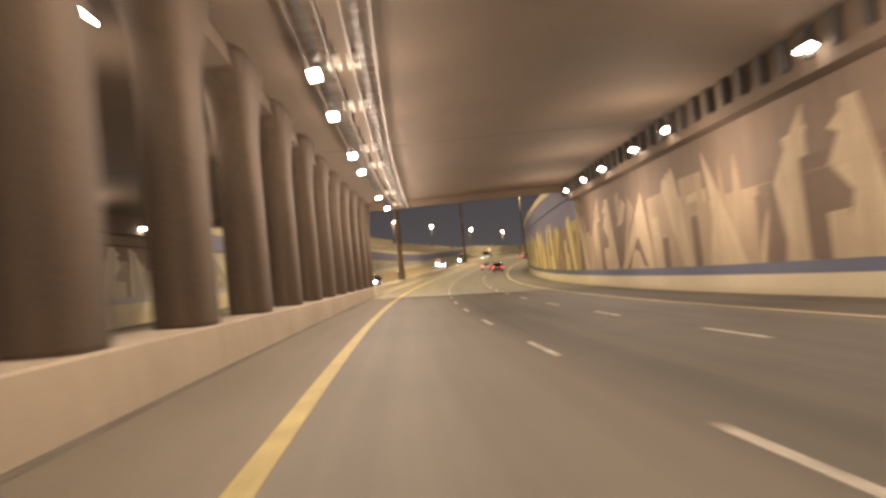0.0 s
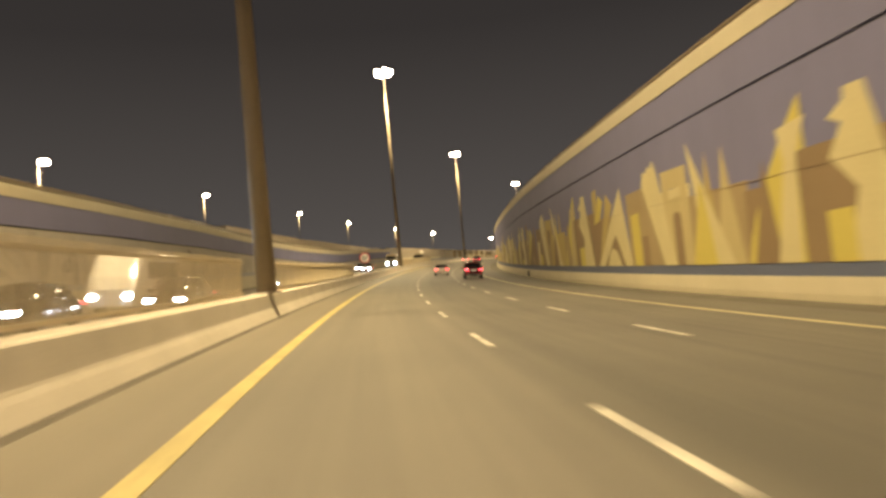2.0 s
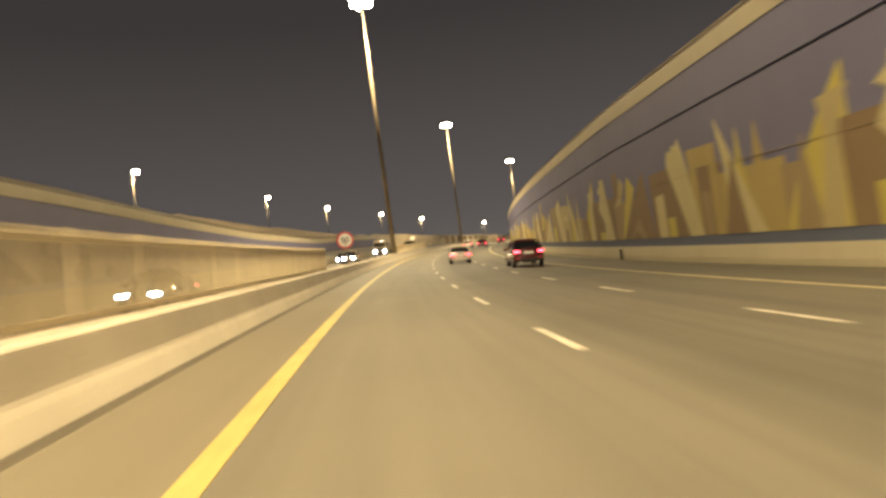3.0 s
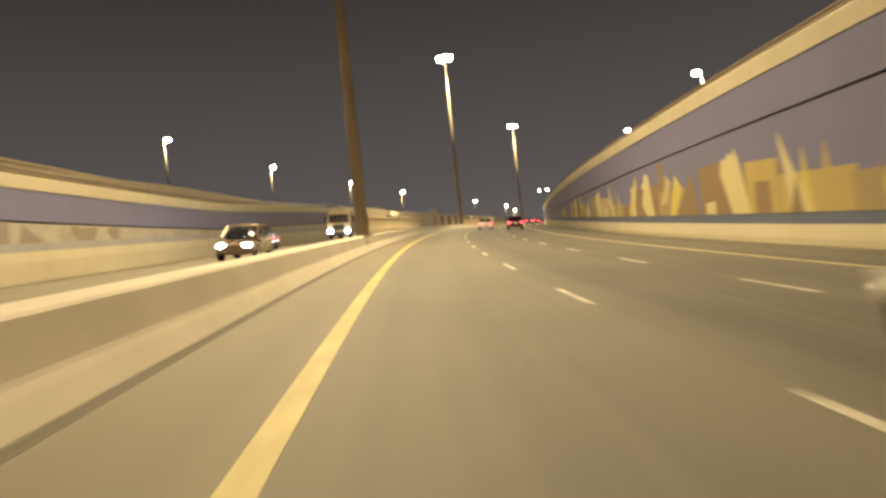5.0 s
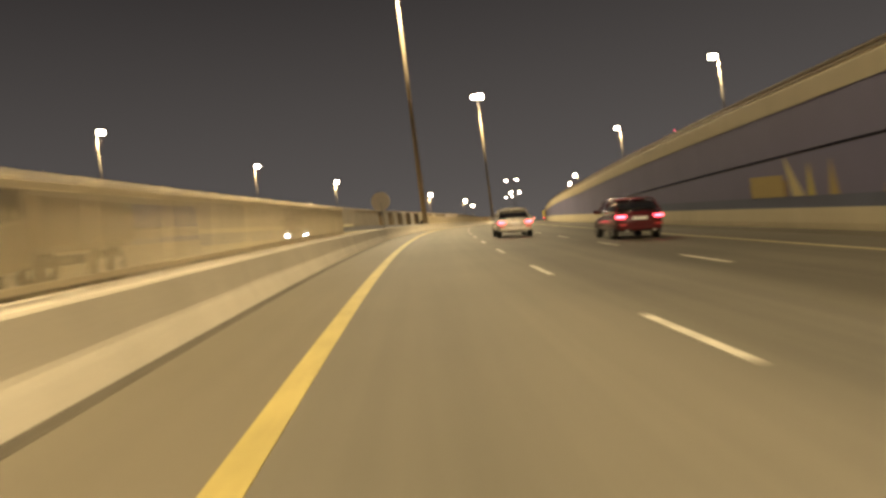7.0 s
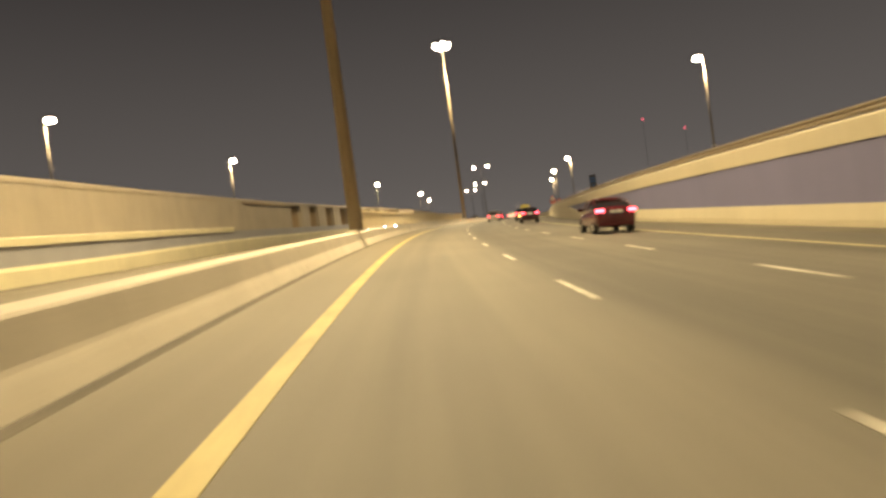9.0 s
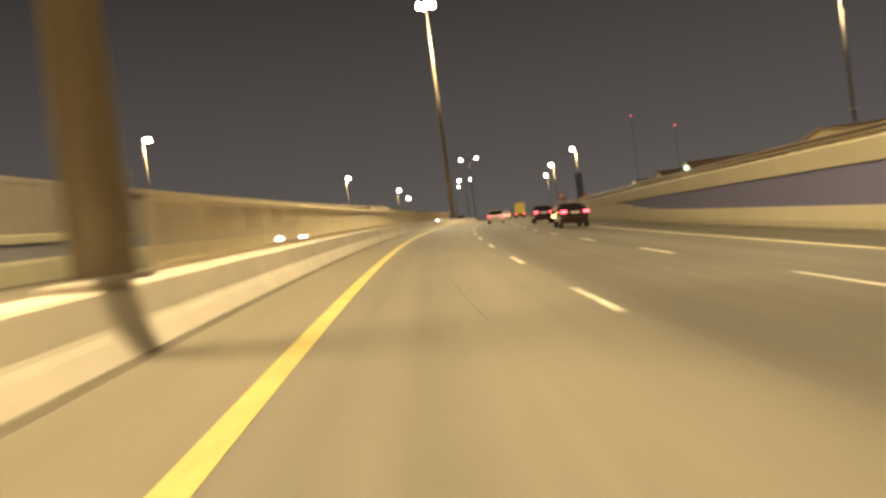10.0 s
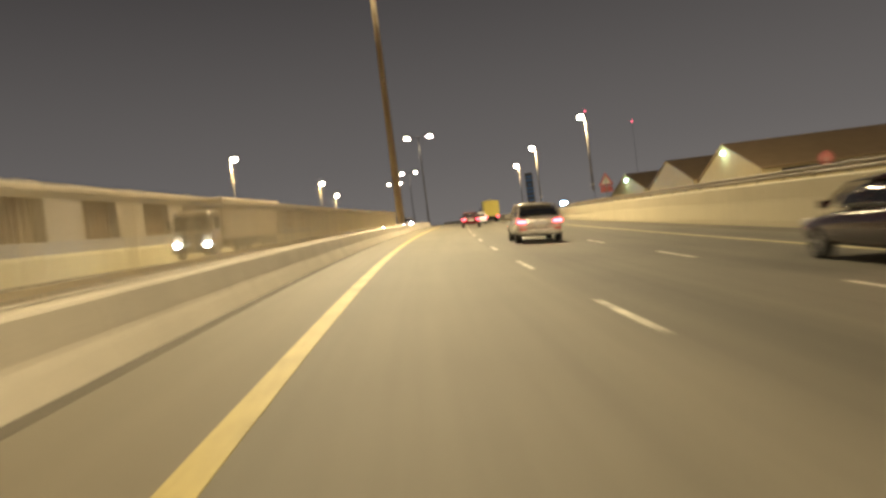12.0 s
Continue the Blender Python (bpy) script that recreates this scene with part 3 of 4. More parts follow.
def tunnel_row(first, places, u, tilt, drop):
    for s in places:
        m = stand(s, u, 0, level=True)
        m.translation.z = deck_z(s) - drop
        m = m @ pose(0, 0, 0, 0, tilt, 0)
        if first.matrix_world == Matrix.Identity(4) and not first.get("put"):
            first.matrix_world, first["put"] = m, 1
        else:
            copy_thing(first, m)


tunnel_row(tunnel_lamp("tunnel lamps by the piers", "small floodlight hung under the bridge beside the piers"), LEFT_ROW, -0.42, -8, 0.72)
tunnel_row(tunnel_lamp("tunnel lamps by the wall", "small floodlight on the beam above the outer wall"), (-43, -30, -24, -11, -5, 1.9, 14.3, 19.8, 27.1, 32.8, 40.1), 13.6, 24, 0.75)
tunnel_row(tunnel_lamp("tunnel lamps by the far wall", "small floodlight above the far wall of the underpass"), (-30, -17, -4, 9, 22, 35), -17.6, -20, 0.75)
tunnel_row(tunnel_lamp("tunnel lamps behind the piers", "small floodlight hung beyond the piers"), [-38.2 + 6.4 * i for i in range(13)], -3.8, 8, 1.1)
TUNNEL_WARM = (1.0, 0.77, 0.53)
for i in range(14):
    s = -43.0 + 6.4 * i
    v = P(s, 0.6)
    v.z = deck_z(s) - 2.2
    lamp("tunnel_light", v, 760 if s < 18 else 900, TUNNEL_WARM, 0.5)
    if i % 2 == 0:
        v = P(s + 3.2, -5.4)
        v.z = deck_z(s + 3.2) - 1.6
        lamp("tunnel_light", v, 190, TUNNEL_WARM, 0.5)
        v = P(s + 2, 11.6)
        v.z = deck_z(s + 2) - 3.0
        lamp("tunnel_light", v, 1020 if s < 18 else 950, TUNNEL_WARM, 0.5)
for s in (-30, -4, 22):
    v = P(s, -16.0)
    v.z = deck_z(s) - 1.4
    lamp("tunnel_light", v, 560, TUNNEL_WARM, 0.5)

# ---- light masts and street lamps ----
def light_mast():
    mast = thing("light_mast", "tall tapered cream steel mast with a ring of floodlights", "light mast", "masts on the median")
    part("pedestal", a_box((-0.45, -0.6, -0.1), (0.10, 0.6, TOP_H + 0.03), 0.05), CONCRETE, mast, "concrete pedestal in the barrier")
    part("base_flange", a_tube((0, 0, TOP_H), (0, 0, TOP_H + 0.06), 0.5, seg=20), STEEL, mast)
    part("shaft", tube(bmesh.new(), (0, 0, TOP_H), (0, 0, MAST_H - 0.6), 0.33, 0.15, 20), POLE, mast, smooth=True)
    part("access_door", a_box((0.26, -0.12, TOP_H + 0.5), (0.345, 0.12, TOP_H + 1.15), 0.02), POLE, mast)
    part("head_ring", a_tube((0, 0, MAST_H - 0.75), (0, 0, MAST_H - 0.55), 0.7, seg=20), STEEL, mast)
    head = None
    for i in range(10):
        m = Matrix.Rotation(i * math.pi / 5 + 0.31, 4, "Z") @ pose(0, 1.15, MAST_H - 0.95 + 0.4 * (i % 2), 48)
        if head is None:
            head = part("floodlight", a_box((-0.36, -0.30, -0.12), (0.36, 0.30, 0.12), 0.04), DARK_STEEL, mast)
            # lens oversized so that its shape takes in the glare
            lens = part("lens", a_box((-0.34, -0.28, -0.30), (0.34, 0.28, -0.115), 0.10), LAMP_ON, head)
            head.matrix_basis = m
        else:
            o = shared("floodlight", head, mast, m)
            shared("lens", lens, o, Matrix.Identity(4))
    part("lightning_rod", a_tube((0, 0, MAST_H - 0.6), (0, 0, MAST_H + 0.9), 0.02), STEEL, mast)
    return mast


first = light_mast()
for i, s in enumerate(MAST_AT):
    m = stand(s, -2.0, 0, level=True)
    if i == 0:
        first.matrix_world = m
    else:
        copy_thing(first, m)


def street_lamp(height, group):
    post = thing("street_lamp", "slim steel street lamp with a bright warm lantern", "street lamp", group)
    part("post", tube(bmesh.new(), (0, 0, -1.0), (0, 0, height), 0.11, 0.06, 12), LAMP_POST, post, smooth=True)
    part("base_plate", a_box((-0.22, -0.22, -0.2), (0.22, 0.22, -0.12), 0.01), STEEL, post)
    part("arm", tube(bmesh.new(), (0, 0, height - 0.05), (0.45, 0, height + 0.12), 0.045, 0.035, 8), LAMP_POST, post)
    head = part("lantern", a_box((0.10, -0.17, height + 0.05), (0.95, 0.17, height + 0.2), 0.05), DARK_STEEL, post)
    # bowl drawn larger than a real lens, to imitate glare round the lantern
    part("lens", a_box((0.14, -0.27, height - 0.36), (0.92, 0.27, height + 0.06), 0.18), LAMP_ON, head, "glowing bowl lens")
    return post


for lamps, back, group in ((LEFT_LAMPS, False, "street lamps beyond the far wall"), (RIGHT_LAMPS, True, "street lamps above the outer wall")):
    kept = None
    for s, u, h in lamps:
        m = stand(s, u + (0.5 if back else -0.5), 0, level=True, back=back)
        ground_z = P(s, 0, h - 9.0).z
        m.translation.z = ground_z
        if kept is None:
            kept = street_lamp(9.0, group)
            kept.matrix_world = m
        else:
            copy_thing(kept, m)

# twin-head lamps far ahead on the median
twin = None
for s in (466.4, 548.0, 590.0):
    m = stand(s, -1.9, 0, level=True)
    if twin is None:
        twin = thing("twin_street_lamp", "steel lamp post with two bright lanterns on the median", "street lamp", "twin lamps ahead")
        part("post", tube(bmesh.new(), (0, 0, 0), (0, 0, 15.0), 0.14, 0.07, 12), LAMP_POST, twin, smooth=True)
        for sx in (-1, 1):
            part("arm", tube(bmesh.new(), (0, 0, 14.9), (sx * 1.6, 0, 15.2), 0.05, 0.04, 8), LAMP_POST, twin)
            part("lantern", a_box((sx * 1.9 - 0.4, -0.18, 15.1), (sx * 1.9 + 0.4, 0.18, 15.28), 0.05), DARK_STEEL, twin)
            part("lens", a_box((sx * 1.9 - 0.33, -0.17, 14.86), (sx * 1.9 + 0.33, 0.17, 15.12), 0.08), LAMP_ON, twin, "glowing bowl lens")
        twin.matrix_world = m
    else:
        copy_thing(twin, m)

# ---- slatted screen on the median ----
PANEL = 2.4


def fence_panel():
    f = thing("screen_panel", "cream steel slatted anti-glare screen on the barrier", "fence panel", "anti-glare screen on the median")
    part("post", a_box((-0.018, -0.022, 0.0), (0.018, 0.022, 1.14), 0.004), SLAT, f)
    for z in (0.08, 0.97):
        part("rail", a_box((-0.025, 0.04, z), (0.025, PANEL - 0.04, z + 0.065)), SLAT, f)
    one = None
    for i in range(19):
        m = Matrix.Translation((0.0, 0.10 + i * 0.119, 0.0))
        if one is None:
            one = part("slat", a_box((-0.0055, -0.018, 0.03), (0.0055, 0.018, 1.13)), SLAT, f)
            one.matrix_basis = m
        else:
            shared("slat", one, f, m)
    return f


first = None
for s0, s1 in ((49.0, 66.5), (71.0, 116.0), (176.6, 229.0), (292.6, 400.6)):
    n = int((s1 - s0) / PANEL)
    for i in range(n):
        m = stand(s0 + i * PANEL, -2.2, barrier_top(s0 + (i + 1) * PANEL), back=False)
        if first is None:
            first = fence_panel()
            first.matrix_world = m
        else:
            copy_thing(first, m)

# ---- rail on the outer wall ----
def wall_rail(u, out, top, s0, s1, label):
    r = thing("guard_rail", label, "guard rail", "rails on the walls")
    q = u + 0.28 * out
    wave = ((0.0, 0.09), (-0.05, 0.13), (-0.05, 0.19), (-0.01, 0.24), (-0.05, 0.29), (-0.05, 0.35), (0.0, 0.39))
    part("beam", sweep(lambda s: [(q + w * out, top(s) + h) for w, h in wave] + [(q + (w + 0.02) * out, top(s) + h) for w, h in reversed(wave)], s0, s1, 5), POLE, r, "dull corrugated steel beam")
    one = None
    for s in stations(s0, s1 - 0.5, 2.4):
        m = stand(s, q + 0.06 * out, top(s) - 0.02, level=True)
        if one is None:
            one = part("post", a_box((-0.03, -0.04, 0), (0.03, 0.04, 0.43), 0.006), LAMP_POST, r)
            one.matrix_basis = m
        else:
            shared("post", one, r, m)


wall_rail(WALL_U, 1, wall_top, 52, 430, "dull steel guard rail on the coping of the outer wall")
wall_rail(FAR_U, -1, far_top, 52, 250, "dull steel guard rail on the coping of the far wall")

# ---- murals ----
def mural_pose(s, u, left):
    a = heading(s)
    fwd, right = Vector((math.sin(a), math.cos(a), 0)), Vector((math.cos(a), -math.sin(a), 0))
    x, y = (-fwd, right) if left else (fwd, -right)
    m = Matrix((x, y, Vector((0, 0, 1)))).transposed().to_4x4()
    m.translation = P(s, u, BAND_H)
    return m


# one stretch of the city mural, metres along the wall from the gate: shape, from, to, height, layer, colours (they change from stretch to stretch)
MURAL_STEP, MURAL_AT = 29.95, 43.8
MOTIF = (
    ("block", -0.3, 3.0, 3.4, 0, "43"), ("gate", 0.0, 2.9, 4.2, 2, "15"), ("block", 0.8, 2.1, 3.0, 1, "45"), ("door", 0.9, 1.8, 2.3, 3, "04"),
    ("block", 2.6, 5.6, 3.3, 0, "40"), ("leaner", 1.9, 5.6, 4.9, 3, "33"), ("block", 5.2, 8.4, 3.9, 0, "40"), ("block", 5.4, 6.3, 1.55, 3, "24"), ("block", 6.6, 7.8, 2.75, 2, "32"),
)
MOTIF += (
    ("peak_far", 8.3, 15.2, 4.35, 2, "43"), ("hollow", 9.4, 13.2, 1.9, 3, "04"), ("block", 10.6, 15.6, 3.0, 0, "04"), ("splinter", 11.2, 15.0, 4.3, 1, "21"), ("shard", 13.1, 15.4, 4.4, 1, "52"),
    ("block", 14.4, 15.4, 4.85, 0, "41"), ("block", 15.3, 21.2, 3.5, 0, "44"), ("zigzag", 16.2, 19.5, 4.75, 2, "33"), ("block", 18.7, 19.9, 1.5, 3, "22"),
)
MOTIF += (
    ("block", 20.6, 24.8, 2.6, 0, "40"), ("sail", 20.8, 24.9, 5.1, 1, "22"), ("stem", 20.6, 22.9, 4.4, 3, "35"), ("splinter_far", 22.6, 24.5, 3.4, 2, "40"),
    ("block", 24.6, 29.8, 2.9, 0, "01"), ("blade_far", 26.1, 29.6, 5.0, 2, "33"), ("blade", 27.0, 28.6, 4.4, 1, "12"), ("blade", 25.2, 27.3, 4.4, 1, "51"), ("splinter_far", 27.6, 29.9, 3.4, 3, "24"),
)


def figure(kind, w, h):
    """Outline of a mural shape about its middle; x runs along the wall away from the bridge."""
    table = {
        "door": ((-0.5, 0), (0.5, 0), (0.5, 0.9), (0.3, 1), (-0.3, 1), (-0.5, 0.9)),
        "leaner": ((-0.5, 0), (-0.11, 0), (0.5, 0.80), (0.40, 0.93), (0.28, 0.90), (0.22, 0.97), (0.10, 0.93), (0.04, 1.0), (-0.06, 0.90)),
        "peak_far": ((-0.5, 0), (0.5, 0), (-0.32, 1)),
        "hollow": ((-0.5, 0), (-0.28, 0.1), (-0.1, 0.5), (0.12, 0.62), (0.3, 0.45), (0.5, 0), (0.7, 0), (-0.1, 1.0)),
        "splinter": ((0.5, 0), (-0.2, 1), (-0.5, 0.83)),
        "splinter_far": ((-0.5, 0), (0.5, 0), (-0.1, 1)),
        "shard": ((0.5, 0.62), (0.1, 0.80), (-0.12, 1), (-0.5, 0.90), (-0.1, 0.66)),
        "zigzag": ((-0.5, 0), (0.35, 0), (0.15, 0.42), (0.5, 0.62), (0.28, 0.80), (0.46, 0.85), (0.22, 0.93), (0.2, 1.0), (-0.06, 1.0)),
        "stem": ((-0.1, 0), (0.5, 0), (0.1, 0.72), (0.22, 0.96), (-0.5, 1.0), (-0.22, 0.74)),
        "blade_far": ((-0.5, 0), (0.2, 0), (0.5, 1.0)),
        "gate": ((-0.5, 0), (-0.25, 0), (-0.25, 0.80), (0.22, 0.80), (0.22, 0), (0.42, 0), (0.5, 1.0), (-0.5, 1.0)),
        "blade": ((-0.5, 0), (0.5, 0), (0.05, 1.0)),
        "block": ((-0.5, 0), (0.5, 0), (0.5, 0.97), (-0.5, 1.0)),
    }
    if kind == "sail":
        return [(w / 2 - 0.02, 0), (-w / 2, 0), (-w / 2, h)] + [(-w / 2 + w * (1 - k ** 1.45), h * k) for k in (0.86, 0.7, 0.52, 0.34, 0.16)]
    return [(x * w, z * h) for x, z in table[kind]]


def above(pts):
    """The part of an outline over the band's edge."""
    out = []
    for (x0, z0), (x1, z1) in zip(pts, pts[1:] + pts[:1]):
        if z0 >= 0:
            out.append((x0, z0))
        if (z0 < 0) != (z1 < 0):
            out.append((x0 + (x1 - x0) * z0 / (z0 - z1), 0.0))
    return out


def sunk(s):
    """The mural keeps its own level while the road climbs, so that the band cuts off more and more of it."""
    return float(np.interp(s, (74, 104, 164, 180, 194, 210, 226), (0.0, 0.45, 2.1, 2.2, 2.75, 2.9, 3.4)))


def mural(owner, u, left, top, s0, s1, faded):
    for turn in range(-4, 8):
        for kind, a, b, h, layer, tints in MOTIF:
            s = MURAL_AT + MURAL_STEP * turn + (a + b) / 2
            if not s0 < s < s1:
                continue
            g = float(np.interp(s, G_AT, G_IS)) / 100
            pts = figure(kind, b - a, h + (0.6 if kind == "block" and layer == 0 and s > 134 else 0.0))
            if left:
                pts = [(x, z * 0.74) for x, z in pts]
            room = top(s) - GROOVE_D - 0.12 - BAND_H
            pts = above([(x, z - sunk(s) + 0.012 * x * (s > 104)) for x, z in pts])
            if len(pts) < 3 or max(z for x, z in pts) < 0.25:
                continue
            pts = [((-x if left else x), min(z, room) + g * x) for x, z in pts]
            colour = int(tints[turn % 2])
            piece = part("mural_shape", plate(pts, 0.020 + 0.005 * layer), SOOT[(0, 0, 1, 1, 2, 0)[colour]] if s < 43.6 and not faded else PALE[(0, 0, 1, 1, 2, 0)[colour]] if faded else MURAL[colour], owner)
            piece.matrix_basis = mural_pose(s, u, left)


SEAM = lambda s: float(np.interp(s, (-60, 50, 104, 128), (4.1, 4.05, 3.9, 3.6)))
part("panel_joint", sweep(lambda s: [(WALL_U - 0.026, SEAM(s) - 0.007), (WALL_U - 0.026, SEAM(s) + 0.007), (WALL_U + 0.1, SEAM(s) + 0.007), (WALL_U + 0.1, SEAM(s) - 0.007)], -110, 128, 4), TAN_WALL, right_wall, "thin shadowed panel joint")
drain = thing("drain_pipe", "short dark drain pipe on the wall plinth", "pipe", at=stand(118.7, WALL_U - 0.16, 0, level=True))
part("pipe", a_tube((0, 0, -0.05), (0, 0, 0.62), 0.09, seg=12), DARK_STEEL, drain)
part("clamp", a_box((-0.11, -0.12, 0.42), (0.11, 0.12, 0.47), 0.01), STEEL, drain)

mural(right_wall, WALL_U + 0.015, False, wall_top, -62, 226, False)
mural(left_wall, FAR_U - 0.015, True, far_top, -20, 235, True)


# ---- far screen wall with bays ----
bays = thing("wall_bays", "tan wall beyond the opposite road with dark recessed bays", "wall", kind="structure")
TOPB = lambda s: float(np.interp(s, (255, 285, 330, 600), (4.75, 4.75, 4.45, 3.8)))
bay_foot = lambda s: float(np.interp(s, (258, 300, 330, 376), (0.20, 0.20, 0.50, 0.60)))
part("plinth", sweep(lambda s: [(FAR_U + 0.1, -1.2), (FAR_U + 0.1, bay_foot(s) - 0.2), (FAR_U + 0.04, bay_foot(s)), (FAR_U - 1.2, bay_foot(s)), (FAR_U - 1.2, -1.2)], 258.05, 600, 5), FAR_CREAM, bays, "cream painted plinth")
part("band", sweep(lambda s: [(FAR_U, bay_foot(s)), (FAR_U, 1.28), (FAR_U - 1.2, 1.28), (FAR_U - 1.2, bay_foot(s))], 258.05, 600, 5), FADED_BLUE, bays, "pale blue painted band")
part("sill", sweep(lambda s: [(FAR_U + 0.10, 1.22), (FAR_U + 0.10, 1.60), (FAR_U + 0.04, 1.66), (FAR_U - 0.02, 1.66), (FAR_U - 0.02, 1.22)], 258.05, 326, 5), FAR_CREAM, bays, "cream sill above the blue band")
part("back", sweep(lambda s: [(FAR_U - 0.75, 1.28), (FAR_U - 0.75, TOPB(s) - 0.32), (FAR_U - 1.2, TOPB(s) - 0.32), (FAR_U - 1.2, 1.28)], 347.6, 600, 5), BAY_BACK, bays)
part("beam", sweep(lambda s: [(FAR_U - 0.02, TOPB(s) - 0.32), (FAR_U - 0.02, TOPB(s) - 0.05), (FAR_U - 0.07, TOPB(s)), (FAR_U - 1.3, TOPB(s)), (FAR_U - 1.3, TOPB(s) - 0.32)], 258.05, 600, 5), FAR_PAINT, bays)
part("ledge", sweep(lambda s: [(FAR_U + 0.12, TOPB(s) - 0.44), (FAR_U + 0.12, TOPB(s) - 0.36), (FAR_U - 0.5, TOPB(s) - 0.34), (FAR_U - 0.5, TOPB(s) - 0.44)], 330, 347.5, 5), TAN_WALL, bays)
bay_pier = lambda q: [(FAR_U - 0.05, 1.28), (FAR_U - 0.05, TOPB(q) - 0.32), (FAR_U - 0.75, TOPB(q) - 0.32), (FAR_U - 0.75, 1.28)]
part("bay_pier", sweep(bay_pier, 258.05, 347.6, 4), FAR_PAINT, bays)
fin = None
for i in range(29):
    s = 347.6 + 8.65 * i + 4.6
    part("bay_pier", sweep(bay_pier, s, s + 4.05, 4), FAR_PAINT, bays)
    for j in range(7):
        m = stand(s - 4.25 + 0.65 * j, FAR_U - 0.62, 1.28, level=True)
        if fin is None:
            fin = part("fin", a_box((-0.06, -0.07, 0), (0.14, 0.07, 2.65)), TAN_WALL, bays)
            fin.matrix_basis = m
        else:
            shared("fin", fin, bays, m)

# ---- signs ----
def digit_text(txt, size, parent, material, at):
    data = bpy.data.curves.new("numerals", "FONT")
    data.body, data.size, data.extrude = txt, size, 0.004
    data.align_x, data.align_y = "CENTER", "CENTER"
    data.materials.append(material)
    ob = new("numerals", data)
    ob.parent = parent
    ob.matrix_basis = at
    return ob


sign = thing("speed_sign", "round white speed limit sign with red rim reading 80", "road sign", at=stand(126.3, -2.15, TOP_H, level=True))
part("post", a_tube((0, 0, -0.1), (0, 0, 1.75), 0.035), STEEL, sign)
part("disc", a_tube((0, 0.0, 1.72), (0, 0.02, 1.72), 0.58, seg=36), SIGN_RED, sign)
part("face", a_tube((0, -0.012, 1.72), (0, 0.0, 1.72), 0.46, seg=36), SIGN_WHITE, sign)
digit_text("80", 0.56, sign, SIGN_BLACK, pose(0, -0.018, 1.72, 90))
FADED_RED = mat("sun_faded_red_sign", (0.62, 0.17, 0.16), 0.45, var=0.12)
warn = thing("warning_sign", "red and white triangular warning sign on the wall", "road sign", at=stand(401.6, 15.3, 0, level=True))
part("post", a_tube((0, 0, 0.9), (0, 0, 3.7), 0.04), STEEL, warn)
part("rim", plate([(-0.62, 2.85), (0.62, 2.85), (0, 3.93)], 0.02), FADED_RED, warn)
face = part("face", plate([(-0.40, 2.97), (0.40, 2.97), (0, 3.67)], 0.012), SIGN_WHITE, warn)
face.matrix_basis = Matrix.Translation((0, -0.012, 0))
part("plate", a_box((-0.5, -0.01, 2.3), (0.5, 0.02, 2.78), 0.01), FADED_RED, warn, "faded red plate below")
round_red = thing("round_sign", "faded red round sign on the wall rail", "road sign", at=stand(364.5, 15.3, 0, level=True))
part("post", a_tube((0, 0, 1.2), (0, 0, 2.4), 0.04), STEEL, round_red)
part("disc", a_tube((0, 0, 2.38), (0, 0.02, 2.38), 0.27, seg=28), mat("faded_red_sign", (0.34, 0.09, 0.08), 0.6, var=0.15), round_red)
part("face", a_tube((0, -0.012, 2.38), (0, 0.0, 2.38), 0.17, seg=28), mat("faded_pink_sign", (0.45, 0.16, 0.14), 0.5, var=0.1), round_red)
board = thing("round_sign", "pale back of a round sign on the median", "road sign", at=stand(246.9, -2.15, barrier_top(246.9), level=True))
part("post", a_tube((0, 0, -0.05), (0, 0, 1.8), 0.035), STEEL, board)
part("disc", a_tube((0, 0, 1.84), (0, 0.025, 1.84), 0.65, seg=36), mat("pale_sign_back", (0.48, 0.42, 0.34), 0.5, metal=0.2, var=0.12), board)

# ---- warehouses behind the outer wall: gables to the road, ridges running away from it ----
def hall(label, s, u, half, eave, tip, length, lamp_on):
    w = thing("warehouse", label, "warehouse", "gabled warehouses", at=stand(s, u, 0, level=True) @ pose(0, 0, 0, 0, 0, -90))
    part("wall", plate([(-half, -9), (half, -9), (half, eave), (0, tip), (-half, eave)], length), SHED, w, "cream rendered gable wall")
    k = (tip - eave) / half
    for sx in (-1, 1):
        tilt = [(0, tip + 0.03), (sx * (half + 0.5), eave - 0.5 * k + 0.03), (sx * (half + 0.5), eave - 0.5 * k + 0.22), (0, tip + 0.24)]
        roof = part("roof", plate(tilt, length + 0.6), ROOF, w, "brown sheet roof")
        roof.matrix_basis = Matrix.Translation((0, -0.35, 0))
        part("window_strip", a_box((sx * half - 0.06, 3.0, eave - 1.25), (sx * half + 0.06, length - 2, eave - 0.45)), GROOVE, w, "dark window strip under the eave")
        part("downpipe", a_tube((sx * (half - 0.4), -0.08, -4), (sx * (half - 0.4), -0.08, eave - 0.1), 0.07, seg=8), STEEL, w)
    if lamp_on:
        part("gable_lamp", a_box((-0.22, -0.5, tip - 1.5), (0.22, -0.05, tip - 1.1), 0.04), GREEN_ON, w, "small greenish floodlight")
        lamp("gable_light", w.matrix_world @ Vector((0, -1.6, tip - 1.6)), 130, (0.78, 1.0, 0.75), 0.2)
    return w


hall("cream gabled warehouse with a brown roof and lamp", 467.5, 49, 14, 3.1, 8.2, 70, True)
hall("cream gabled warehouse between two others", 495.5, 49, 13.5, 3.1, 7.95, 60, False)
hall("smaller cream gabled warehouse with a greenish lamp", 521.5, 49, 12.5, 3.0, 7.2, 50, True)
hall("wide low-pitched cream warehouse near the road", 388, 49, 26, 3.6, 7.1, 50, False)
side_lamp = thing("yard_lamp", "small greenish yard lamp on a post", "lamp", at=stand(432.3, 45, 0, level=True))
